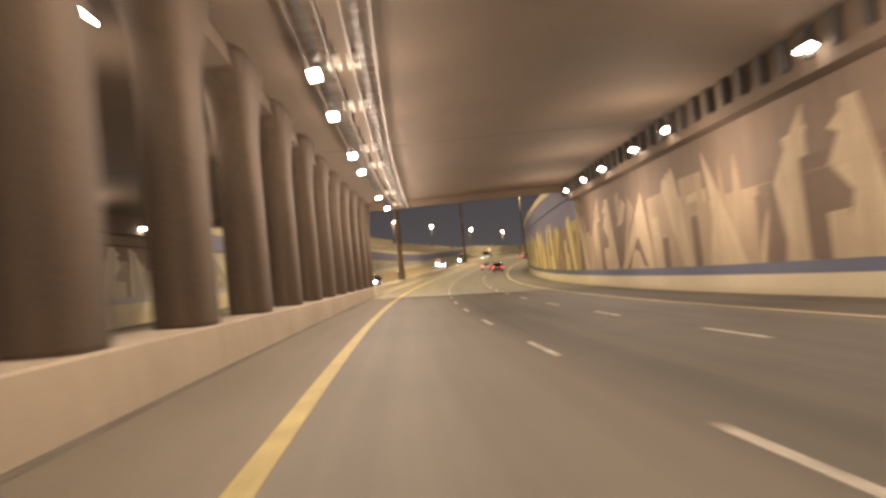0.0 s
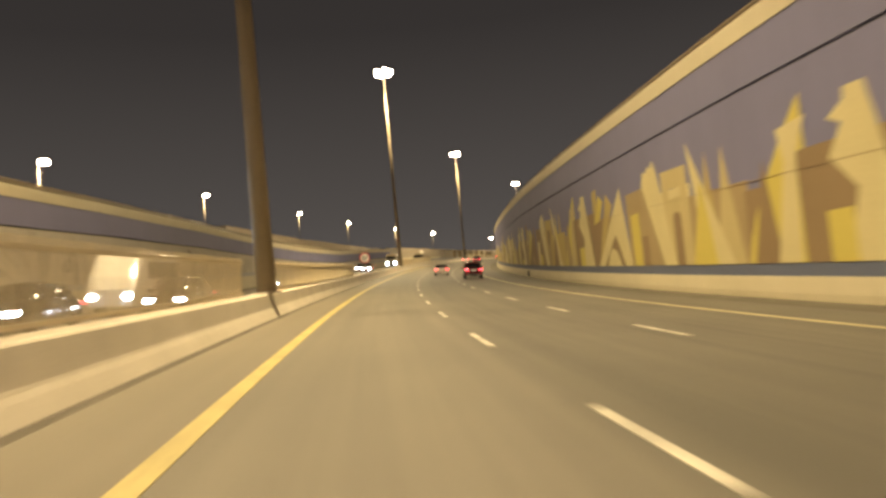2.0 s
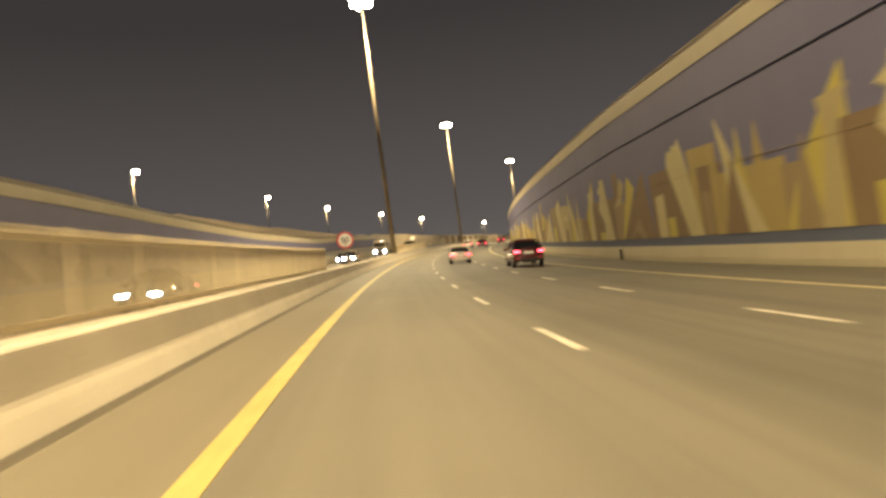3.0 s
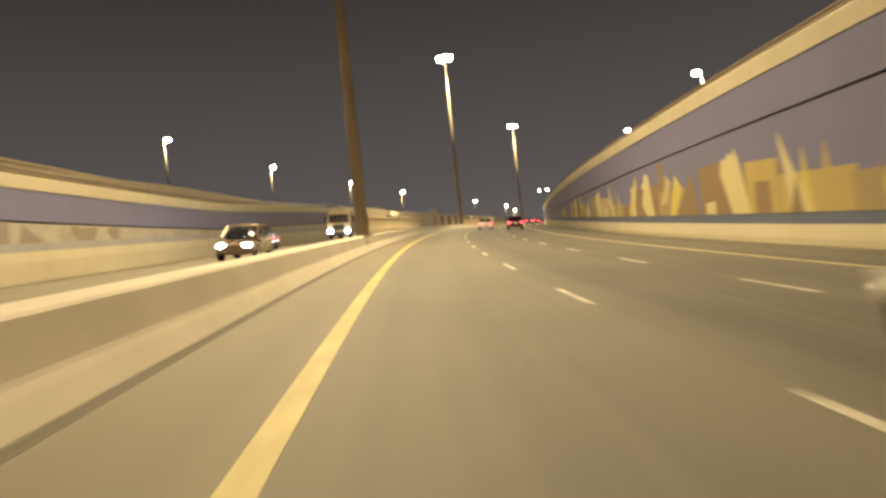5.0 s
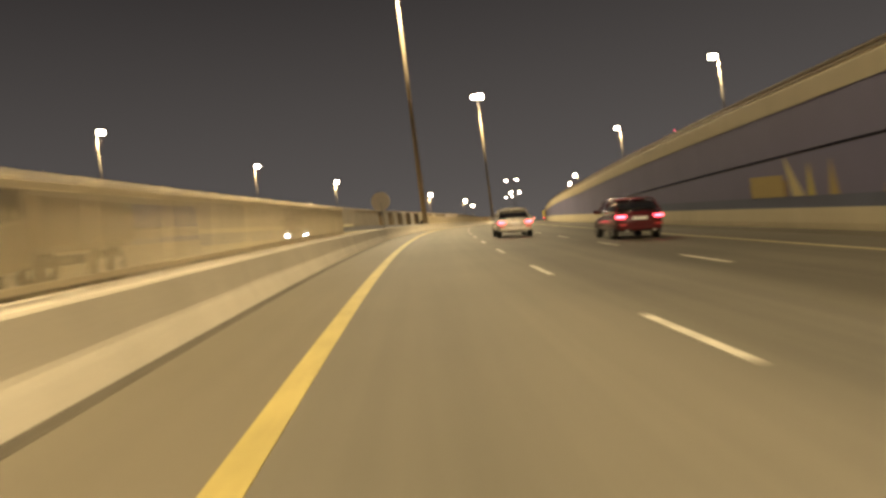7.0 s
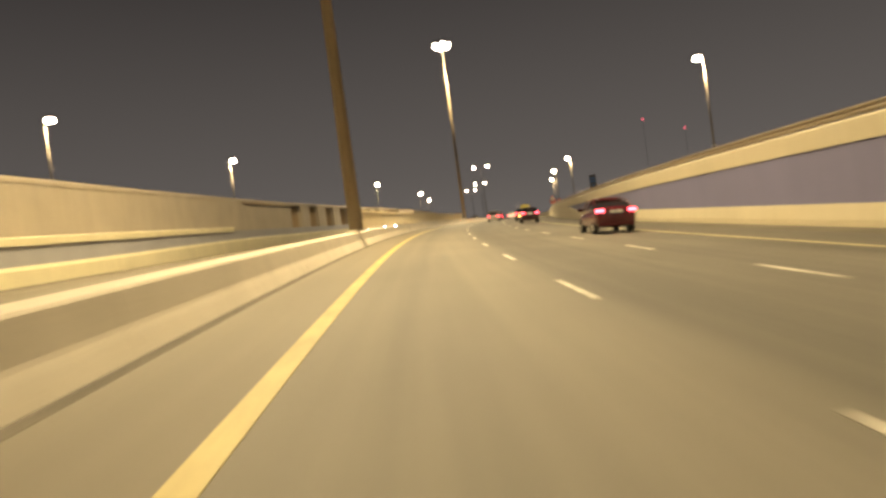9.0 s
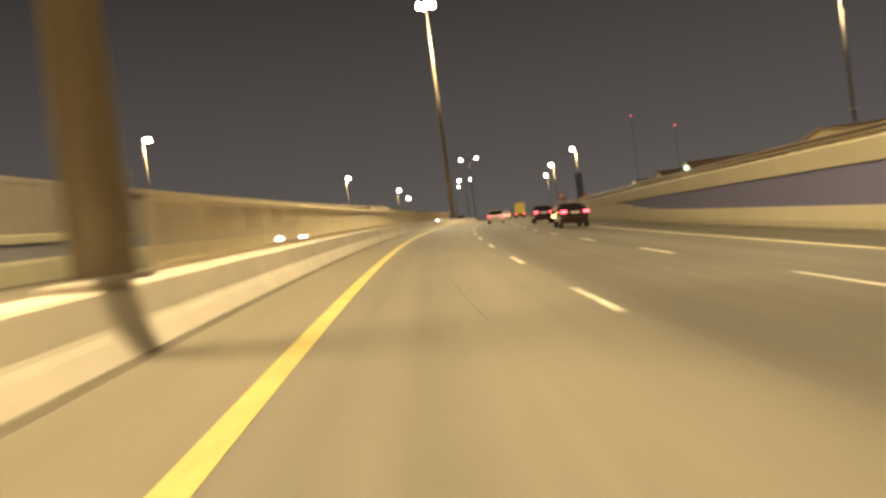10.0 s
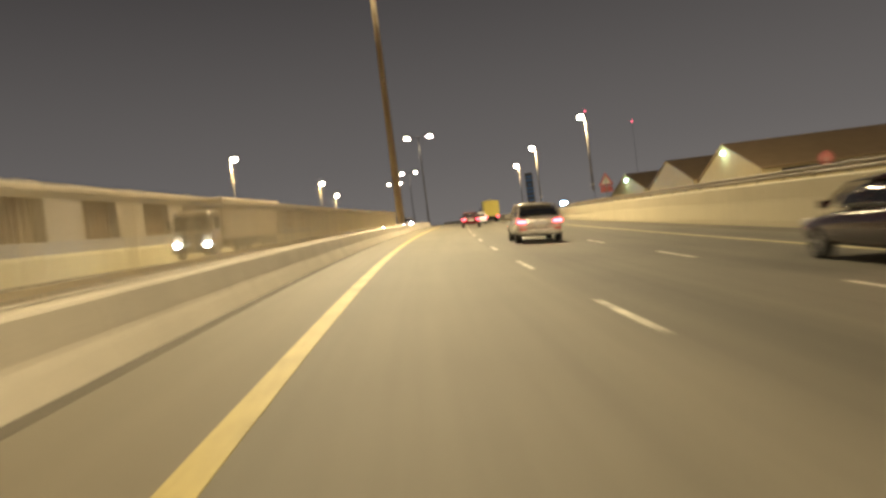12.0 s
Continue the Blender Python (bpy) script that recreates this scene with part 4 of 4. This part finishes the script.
part("post", a_tube((0, 0, -6), (0, 0, 1.75), 0.06), STEEL, side_lamp)
part("lamp_head", a_box((-0.3, -0.2, 1.7), (0.3, 0.2, 2.1), 0.05), GREEN_ON, side_lamp)
# fill lights without fixtures, added to brighten the warehouse gables
for s, u in ((448, 38), (478, 36), (508, 36)):
    lamp("warehouse_fill", P(s, u, 7.0), 1500)

# ---- buildings beyond the far wall ----
def block(name, label, s, u, lo, hi, material):
    b = thing(name, label, "building", at=stand(s, u, 0, level=True))
    part("wall", a_box(lo, hi, 0.1), material, b)
    part("parapet", a_box((lo[0] - 0.15, lo[1] - 0.15, hi[2] - 0.1), (hi[0] + 0.15, hi[1] + 0.15, hi[2] + 0.35), 0.05), SCREEN_WHITE, b)
    return b


yard = thing("boundary_wall", "long pale boundary wall above the far carriageway", "wall", kind="structure")
part("wall", sweep(lambda s: [(-30.5, -1.5), (-30.5, float(np.interp(s, (90, 225, 280), (7.9, 7.7, 5.9)))), (-30.9, float(np.interp(s, (90, 225, 280), (7.9, 7.7, 5.9)))), (-30.9, -1.5)], 90, 282, 6), SCREEN_WHITE, yard)
block("flat_building", "low flat-roofed pale building beyond the far wall", 250, -60, (-10, -30, -8), (10, 22, 11.5), SCREEN_WHITE)
block("flat_building", "wide flat-roofed tan building at the bend", 420, -62, (-14, -25, -8), (14, 30, 6.6), SHED)

# distant tower with beacons, lit sign
tower = thing("far_tower", "distant dark tower with a small lit panel", "tower", at=pose(375, 782, 0, 0, 0, -32))
part("shaft", a_box((-2.6, -2.6, -5), (2.6, 2.6, 55), 0.3), SCREEN_WHITE, tower)
far_lit = glow("far_panel_lit", (0.40, 0.62, 0.90), 0.032)
for z, w in ((26, 1.6), (29, 2.2), (32, 2.2), (35, 1.8), (38, 2.3), (41, 2.3), (43.5, 2.3), (46, 1.2), (49, 2.2), (51.5, 2.0)):
    part("lit_window", a_box((-w, -2.75, z), (w, -2.6, z + 1.4)), far_lit, tower, "row of lit windows")
for x, y, h in ((411, 756, 92), (435, 737, 80)):
    m = thing("radio_mast", "distant slender mast with a red beacon", "mast", "far masts", at=pose(x, y, 0))
    part("shaft", tube(bmesh.new(), (0, 0, -5), (0, 0, h), 0.22, 0.08, 6), DARK_STEEL, m)
    part("beacon", a_tube((0, 0, h), (0, 0, h + 0.9), 0.45, seg=10), RED_ON, m)
flood = thing("floodlight_post", "post with a very bright cool white floodlight", "street lamp", at=stand(523, 33, -0.75, level=True))
part("post", a_tube((0, 0, -2), (0, 0, 2.6), 0.07), STEEL, flood)
part("lamp_head", a_box((-0.75, -0.3, 2.3), (0.75, 0.1, 3.3), 0.05), DARK_STEEL, flood)
part("lens", a_box((-0.68, -0.36, 2.36), (0.68, -0.3, 3.24), 0.02), BLUE_ON, flood)


# ---- vehicles ----
def loft(sections, cap=True):
    """sections: (y, [(x, z) right half from bottom to top]) mirrored into closed rings."""
    bm = bmesh.new()
    rings = []
    for y, half in sections:
        pts = [(x, z) for x, z in half] + [(-x, z) for x, z in reversed(half)]
        rings.append([bm.verts.new((x, y, z)) for x, z in pts])
    n = len(rings[0])
    for a, b in zip(rings, rings[1:]):
        for i in range(n):
            bm.faces.new((a[i], a[(i + 1) % n], b[(i + 1) % n], b[i]))
    if cap:
        bm.faces.new(rings[0])
        bm.faces.new(list(reversed(rings[-1])))
    bmesh.ops.recalc_face_normals(bm, faces=bm.faces)
    return bm


def wheel(parent, x, y, r, width):
    side = 1 if x > 0 else -1
    bm = bmesh.new()
    prof = [(r * 0.62, -width / 2), (r * 0.95, -width / 2), (r, -width * 0.36), (r, width * 0.36), (r * 0.95, width / 2), (r * 0.62, width / 2)]
    rings = []
    for i in range(24):
        a = 2 * math.pi * i / 24
        rings.append([bm.verts.new((q, math.cos(a) * p, math.sin(a) * p)) for p, q in prof])
    for i in range(24):
        a, b = rings[i], rings[(i + 1) % 24]
        for j in range(len(prof)):
            k = (j + 1) % len(prof)
            bm.faces.new((a[j], a[k], b[k], b[j]))
    bmesh.ops.recalc_face_normals(bm, faces=bm.faces)
    w = part("wheel", bm, RUBBER, parent, smooth=True)
    w.matrix_basis = Matrix.Translation((x, y, r))
    bm = bmesh.new()
    tube(bm, (-width * 0.3, 0, 0), (width * 0.3, 0, 0), r * 0.2, seg=12)
    for i in range(5):
        a = 2 * math.pi * i / 5
        tube(bm, (side * width * 0.3, 0, 0), (side * width * 0.34, math.cos(a) * r * 0.6, math.sin(a) * r * 0.6), r * 0.09, seg=6)
    tube(bm, (-width * 0.42, 0, 0), (width * 0.42, 0, 0), r * 0.63, seg=24, caps=False)
    tube(bm, (0, 0, 0), (side * width * 0.12, 0, 0), r * 0.62, seg=24)
    part("rim", bm, CHROME, w)


def rounder(ob):
    mod = ob.modifiers.new("rounding", "SUBSURF")
    mod.levels = mod.render_levels = 1


def car(label, category, s, u, paint, style="sedan", oncoming=False, signal=False, group=""):
    c = thing("car", label, category, group, at=stand(s, u, 0.008 - dip(u), back=oncoming))
    L, W2, belt, roof = {"sedan": (4.6, 0.90, 0.92, 1.45), "hatch": (4.3, 0.90, 0.96, 1.52), "suv": (4.6, 0.93, 1.0, 1.64), "high_boot": (4.35, 0.88, 0.97, 1.50)}[style]
    R_ = 0.33 if style in ("sedan", "hatch", "high_boot") else 0.37
    f, r = L / 2, -L / 2
    tail = {"sedan": 0.96, "hatch": 1.02, "suv": 1.12, "high_boot": 1.13}[style]

    def sec(y, w, zb, zt, crown=0.04):
        return (y, [(w * 0.86, zb), (w * 0.98, zb + 0.12), (w, zb + 0.30), (w * 0.99, zt - 0.18), (w * 0.93, zt - 0.03), (w * 0.55, zt + crown * 0.7), (0.02, zt + crown)])
    body = part("body", loft([sec(r, W2 * 0.86, 0.34, tail - 0.14), sec(r + 0.10, W2 * 0.95, 0.27, tail - 0.02), sec(r + 0.45, W2, 0.24, tail), sec(-0.9, W2, 0.22, belt), sec(0.6, W2, 0.22, belt - 0.02),
                              sec(f - 1.2, W2, 0.23, belt - 0.08), sec(f - 0.45, W2 * 0.97, 0.25, belt - 0.18), sec(f - 0.1, W2 * 0.88, 0.28, belt - 0.26), sec(f, W2 * 0.74, 0.34, belt - 0.34)]), paint, c, smooth=True)
    rounder(body)
    spans = {"sedan": (r + 0.55, r + 1.35, 0.35, f - 1.25), "hatch": (r + 0.10, r + 0.75, 0.45, f - 1.1), "suv": (r + 0.12, r + 0.85, 0.40, f - 1.10), "high_boot": (r + 0.34, r + 1.25, 0.30, f - 1.05)}[style]

    def cab(y, w, z):
        return (y, [(w, belt - 0.06), (w * 0.99, belt + 0.02), (w * (0.99 - 0.20 * max(0.0, (z - belt)) / (roof - belt)), max(z - 0.06, belt + 0.03)), (w * 0.55, z), (0.02, z + 0.015)])
    cabin = part("greenhouse", loft([cab(spans[0], W2 * 0.90, belt + 0.05), cab(spans[1], W2 * 0.94, roof - 0.05), cab(-0.2, W2 * 0.95, roof - 0.01), cab(spans[2], W2 * 0.94, roof - 0.05), cab(spans[3], W2 * 0.90, belt + 0.04)]), GLASS_DARK, c, "dark tinted glass", smooth=True)
    rounder(cabin)
    wr = W2 * 0.76
    part("roof", loft([(spans[1] - 0.08, [(wr, roof - 0.09), (wr, roof - 0.06), (wr * 0.6, roof - 0.01), (0.02, roof)]), (-0.2, [(wr + 0.02, roof - 0.06), (wr + 0.02, roof - 0.02), (wr * 0.6, roof + 0.03), (0.02, roof + 0.04)]),
                       (spans[2] + 0.05, [(wr, roof - 0.10), (wr, roof - 0.07), (wr * 0.6, roof - 0.02), (0.02, roof - 0.01)])]), paint, c, smooth=True)
    for sx in (-1, 1):
        for ya, yb, lean in ((spans[1] - 0.04, spans[0] + 0.08, 0), (spans[2] + 0.02, spans[3] - 0.06, 0), (-0.28, -0.22, 0)):
            za, zb = roof - 0.08, belt
            part("pillar", tube(bmesh.new(), (sx * W2 * 0.76, ya, za), (sx * W2 * 0.91, yb, zb), 0.035, 0.05, 6), paint, c)
        part("mirror", a_box((sx * (W2 + 0.10) - 0.09, spans[3] - 0.45, belt + 0.0), (sx * (W2 + 0.10) + 0.09, spans[3] - 0.32, belt + 0.14), 0.03), paint, c)
        part("headlight", a_box((sx * W2 * 0.62 - 0.17, f - 0.22, belt - 0.36), (sx * W2 * 0.62 + 0.17, f - 0.02, belt - 0.22), 0.03), HEAD_ON if oncoming else CHROME, c, "bright headlight" if oncoming else "")
        rise = 0.06 if style == "high_boot" else 0.0
        part("tail_light", a_box((sx * W2 * 0.76 - 0.17, r - 0.03, tail - 0.25 + rise / 2), (sx * W2 * 0.76 + 0.17, r + 0.22, tail - 0.15 + rise), 0.035), TAIL_ON, c, "lit red tail light")
        for y in (f - 0.9, r + 0.85):
            wheel(c, sx * (W2 - 0.12), y, R_, 0.22)
    part("number_plate", a_box((-0.26, r - 0.035, tail - 0.32 + rise), (0.26, r + 0.05, tail - 0.20 + rise), 0.008), PLATE, c, "plain pale number plate")
    part("bumper", a_box((-W2 * 0.84, r - 0.06, 0.33), (W2 * 0.84, r + 0.12, 0.52), 0.04), PLASTIC if style == "suv" else paint, c)
    if signal:
        part("indicator", a_box((-W2 - 0.02, f - 0.55, belt - 0.30), (-W2 * 0.86, f - 0.30, belt - 0.19), 0.02), AMBER_ON, c, "flashing amber indicator")
    for sx in () if style == "high_boot" else (-1, 1):
        part("reflector", a_box((sx * W2 * 0.72 - 0.12, r - 0.075, 0.50), (sx * W2 * 0.72 + 0.12, r - 0.02, 0.56), 0.01), SIGN_RED, c)
        part("exhaust", a_tube((sx * W2 * 0.55, r - 0.07, 0.30), (sx * W2 * 0.55, r + 0.1, 0.30), 0.04, seg=10), CHROME, c)
    part("rear_window", loft([(spans[0] - 0.012 + (spans[1] - spans[0]) * k, [(W2 * (0.80 - 0.10 * k), belt + 0.10 + (roof - belt - 0.22) * k - 0.01), (W2 * (0.80 - 0.10 * k), belt + 0.10 + (roof - belt - 0.22) * k), (0.02, belt + 0.12 + (roof - belt - 0.22) * k)]) for k in (0.12, 0.9)]), GLASS_DARK, c)
    return c


DARK_PAINT = gloss("deep_burgundy_black_paint", (0.010, 0.005, 0.006), 0.2)
BURGUNDY = gloss("burgundy_paint", (0.022, 0.0045, 0.006), 0.16, coat=1.0)
RED_PAINT = gloss("dark_red_paint", (0.075, 0.008, 0.012), 0.2)
SILVER = gloss("silver_paint", (0.62, 0.58, 0.50), 0.25, metal=0.3)
WHITE_PAINT = gloss("white_paint", (0.78, 0.75, 0.68), 0.25)
BROWN_PAINT = gloss("bronze_paint", (0.20, 0.15, 0.10), 0.25, metal=0.3)
TRUCK_PAINT = gloss("sand_truck_paint", (0.27, 0.215, 0.13), 0.4)

car("dark burgundy high-booted saloon with lit tail lights", "car", 330.7, 9.65, BURGUNDY, "high_boot", signal=True, group="traffic ahead")
car("dark burgundy saloon beside the shoulder with lit tail lights", "car", 351.5, 9.7, BURGUNDY, "high_boot", group="traffic ahead")
car("silver hatchback with small red tail lights", "car", 369.5, 5.6, SILVER, "hatch", group="traffic ahead")
car("dark red saloon with bright tail lights", "car", 415, 4.0, RED_PAINT, "sedan", group="traffic ahead")
car("dark red sport utility car with bright tail lights", "car", 121.2, 9.1, RED_PAINT, "suv", group="traffic ahead")
car("silver saloon with dim tail lights", "car", 140, 6.0, SILVER, "sedan", group="traffic ahead")
car("dark red hatchback with glowing tail lights", "car", 225, 9.0, RED_PAINT, "hatch", group="traffic ahead")
# red body colour imitates the glow of its own tail lights
car("dark high-booted saloon coloured red as if lit by its tail lights", "car", 288, 9.3, RED_PAINT, "high_boot", group="traffic ahead")
car("dark saloon with cool headlights beside a minibus", "car", 67.0, -8.9, DARK_PAINT, "sedan", oncoming=True, group="oncoming traffic")
car("silver saloon with glowing tail lights", "car", 235.5, 5.5, SILVER, "sedan", group="traffic ahead")
car("white saloon with small red tail lights", "car", 440, 5.5, WHITE_PAINT, "sedan", group="traffic ahead")
car("bronze sport utility car with glaring headlights", "car", 172, -7.4, BROWN_PAINT, "suv", oncoming=True, group="oncoming traffic")
car("dark saloon with glaring headlights", "car", 103.2, -7.4, DARK_PAINT, "sedan", oncoming=True, group="oncoming traffic")
car("dark saloon with bright headlights near the median", "car", 74, -6.2, DARK_PAINT, "sedan", oncoming=True, group="oncoming traffic")
car("dark hatchback with bright headlights", "car", 196, -12.6, DARK_PAINT, "hatch", oncoming=True, group="oncoming traffic")
car("dark saloon with two glaring headlights", "car", 321.2, -5.4, DARK_PAINT, "sedan", oncoming=True, group="oncoming traffic")
car("white saloon with cool bright headlights", "car", 413, -4.9, WHITE_PAINT, "sedan", oncoming=True, group="oncoming traffic")
car("dark sport utility car with bright headlights", "car", 466, -5.4, BROWN_PAINT, "suv", oncoming=True, group="oncoming traffic")


def truck(label, s, u, cargo, oncoming=True):
    t = thing("truck", label, "truck", "oncoming trucks" if oncoming else "traffic ahead", at=stand(s, u, 0.008 - dip(u), back=oncoming))
    part("chassis", a_box((-0.5, -4.6, 0.62), (0.5, 3.0, 0.86), 0.03), PLASTIC, t)
    part("cab", loft([(1.5, [(1.15, 0.75), (1.2, 0.95), (1.2, 1.9), (1.14, 2.78), (1.0, 2.9), (0.02, 2.95)]), (3.0, [(1.15, 0.62), (1.2, 0.9), (1.2, 1.9), (1.12, 2.72), (0.95, 2.86), (0.02, 2.9)]),
                      (3.35, [(1.12, 0.55), (1.18, 0.85), (1.18, 1.75), (1.06, 2.55), (0.9, 2.68), (0.02, 2.72)])]), TRUCK_PAINT, t)
    part("windscreen", loft([(3.30, [(0.98, 1.85), (0.98, 1.9), (0.94, 2.45), (0.90, 2.52), (0.02, 2.55)]), (3.40, [(1.0, 1.72), (1.0, 1.8), (0.94, 2.45), (0.9, 2.5), (0.02, 2.52)])]), GLASS_DARK, t, "dark windscreen")
    part("grille", a_box((-0.62, 3.3, 0.95), (0.62, 3.42, 1.5), 0.02), PLASTIC, t)
    part("bumper", a_box((-1.18, 3.2, 0.4), (1.18, 3.5, 0.8), 0.05), PLASTIC, t)
    for sx in (-1, 1):
        part("headlight", a_box((sx * 0.88 - 0.17, 3.40, 0.72), (sx * 0.88 + 0.17, 3.53, 0.96), 0.03), HEAD_ON, t, "bright headlight")
        part("mirror", a_box((sx * 1.42 - 0.1, 3.05, 1.75), (sx * 1.42 + 0.1, 3.15, 2.35), 0.03), PLASTIC, t)
        part("mirror_arm", a_tube((sx * 1.18, 3.1, 2.3), (sx * 1.42, 3.1, 2.25), 0.02, seg=6), PLASTIC, t)
        part("side_window", a_box((sx * 1.2 - 0.02, 2.0, 1.85), (sx * 1.2 + 0.02, 3.0, 2.5), 0.01), GLASS_DARK, t)
        for y in (2.4, -2.4, -3.5):
            wheel(t, sx * 1.0, y, 0.5, 0.3)
    if cargo == "drum":
        bm = bmesh.new()
        prof = [(-4.6, 0.5), (-4.0, 0.85), (-2.4, 1.2), (-0.8, 1.15), (0.6, 0.75), (0.9, 0.4)]
        for (ya, ra), (yb, rb) in zip(prof, prof[1:]):
            tube(bm, (0, ya, 2.55 - ya * 0.10), (0, yb, 2.55 - yb * 0.10), ra, rb, 20, caps=False)
        part("drum", bm, mat("pale_drum_paint", (0.40, 0.34, 0.24), 0.5, var=0.15), t, "pale concrete mixer drum", smooth=True)
        part("frame", a_box((-0.7, -4.5, 0.86), (0.7, 1.2, 1.45), 0.04), PLASTIC, t)
        part("chute", a_tube((0, -4.7, 2.3), (0, -5.5, 1.2), 0.22, seg=10), STEEL, t)
    elif cargo == "box":
        part("cargo_box", a_box((-1.25, -14.0, 1.05), (1.25, 1.2, 3.65), 0.05), SCREEN_WHITE, t, "pale box trailer")
        part("skirt", a_box((-1.2, -12.5, 0.55), (1.2, -0.5, 1.05), 0.03), PLASTIC, t)
        for sx in (-1, 1):
            for y in (-9.6, -10.9, -12.2):
                wheel(t, sx * 1.0, y, 0.5, 0.3)
    elif cargo == "tarpaulin":
        part("tarpaulin_body", loft([(-4.7, [(1.2, 1.0), (1.25, 1.1), (1.25, 3.3), (1.1, 3.5), (0.02, 3.6)]), (1.3, [(1.2, 1.0), (1.25, 1.1), (1.25, 3.4), (1.1, 3.6), (0.02, 3.7)])]), MURAL[2], t, "yellow tarpaulin body")
        for sx in (-1, 1):
            part("tail_light", a_box((sx * 0.95 - 0.15, -4.78, 0.8), (sx * 0.95 + 0.15, -4.68, 0.95), 0.02), TAIL_ON, t, "lit red tail light")
    else:
        part("tipper_body", loft([(-4.6, [(1.0, 1.0), (1.22, 1.2), (1.25, 2.3), (0.02, 2.32)]), (1.3, [(1.0, 1.0), (1.22, 1.2), (1.25, 2.4), (0.02, 2.42)])]), TRUCK_PAINT, t, "sand-coloured tipper body")
    return t


truck("sand-coloured truck with glaring headlights", 214.4, -9.0, "tipper")
truck("concrete mixer truck with a pale drum", 269.5, -12.4, "drum")
truck("box truck with a bright cab and pale trailer", 386, -12.7, "box")
truck("lorry ahead with a yellow tarpaulin body", 470, 8.6, "tarpaulin", oncoming=False)

DUSTY_GLASS = gloss("dusty_bus_glass", (0.03, 0.028, 0.024), 0.4, coat=0.0)
bus = thing("minibus", "pale minibus with bright headlights on the opposite road", "bus", at=stand(77.5, -9.0, 0.008 - dip(-9.0), back=True))
part("body", loft([(-3.2, [(0.98, 0.4), (1.03, 0.6), (1.03, 1.4), (0.96, 2.4), (0.8, 2.58), (0.02, 2.62)]), (2.2, [(0.98, 0.4), (1.03, 0.6), (1.03, 1.4), (0.96, 2.4), (0.8, 2.58), (0.02, 2.62)]),
                   (3.1, [(0.96, 0.4), (1.0, 0.6), (1.0, 1.25), (0.92, 1.5), (0.75, 1.6), (0.02, 1.65)]), (3.4, [(0.86, 0.42), (0.9, 0.6), (0.9, 0.95), (0.8, 1.05), (0.6, 1.1), (0.02, 1.12)])]), WHITE_PAINT, bus)
part("windscreen", loft([(2.25, [(0.88, 1.62), (0.88, 1.7), (0.84, 2.3), (0.7, 2.42), (0.02, 2.44)]), (2.95, [(0.9, 1.52), (0.9, 1.56), (0.86, 1.66), (0.7, 1.70), (0.02, 1.72)])]), DUSTY_GLASS, bus, "dark dusty windscreen")
for sx in (-1, 1):
    part("headlight", a_box((sx * 0.7 - 0.16, 3.28, 0.72), (sx * 0.7 + 0.16, 3.44, 0.92), 0.03), HEAD_ON, bus)
    for i in range(4):
        part("side_window", a_box((sx * 1.02 - 0.025, -2.9 + i * 1.2, 1.5), (sx * 1.02 + 0.02, -1.85 + i * 1.2, 2.2), 0.01), DUSTY_GLASS, bus)
    for y in (2.1, -2.0):
        wheel(bus, sx * 0.86, y, 0.35, 0.22)
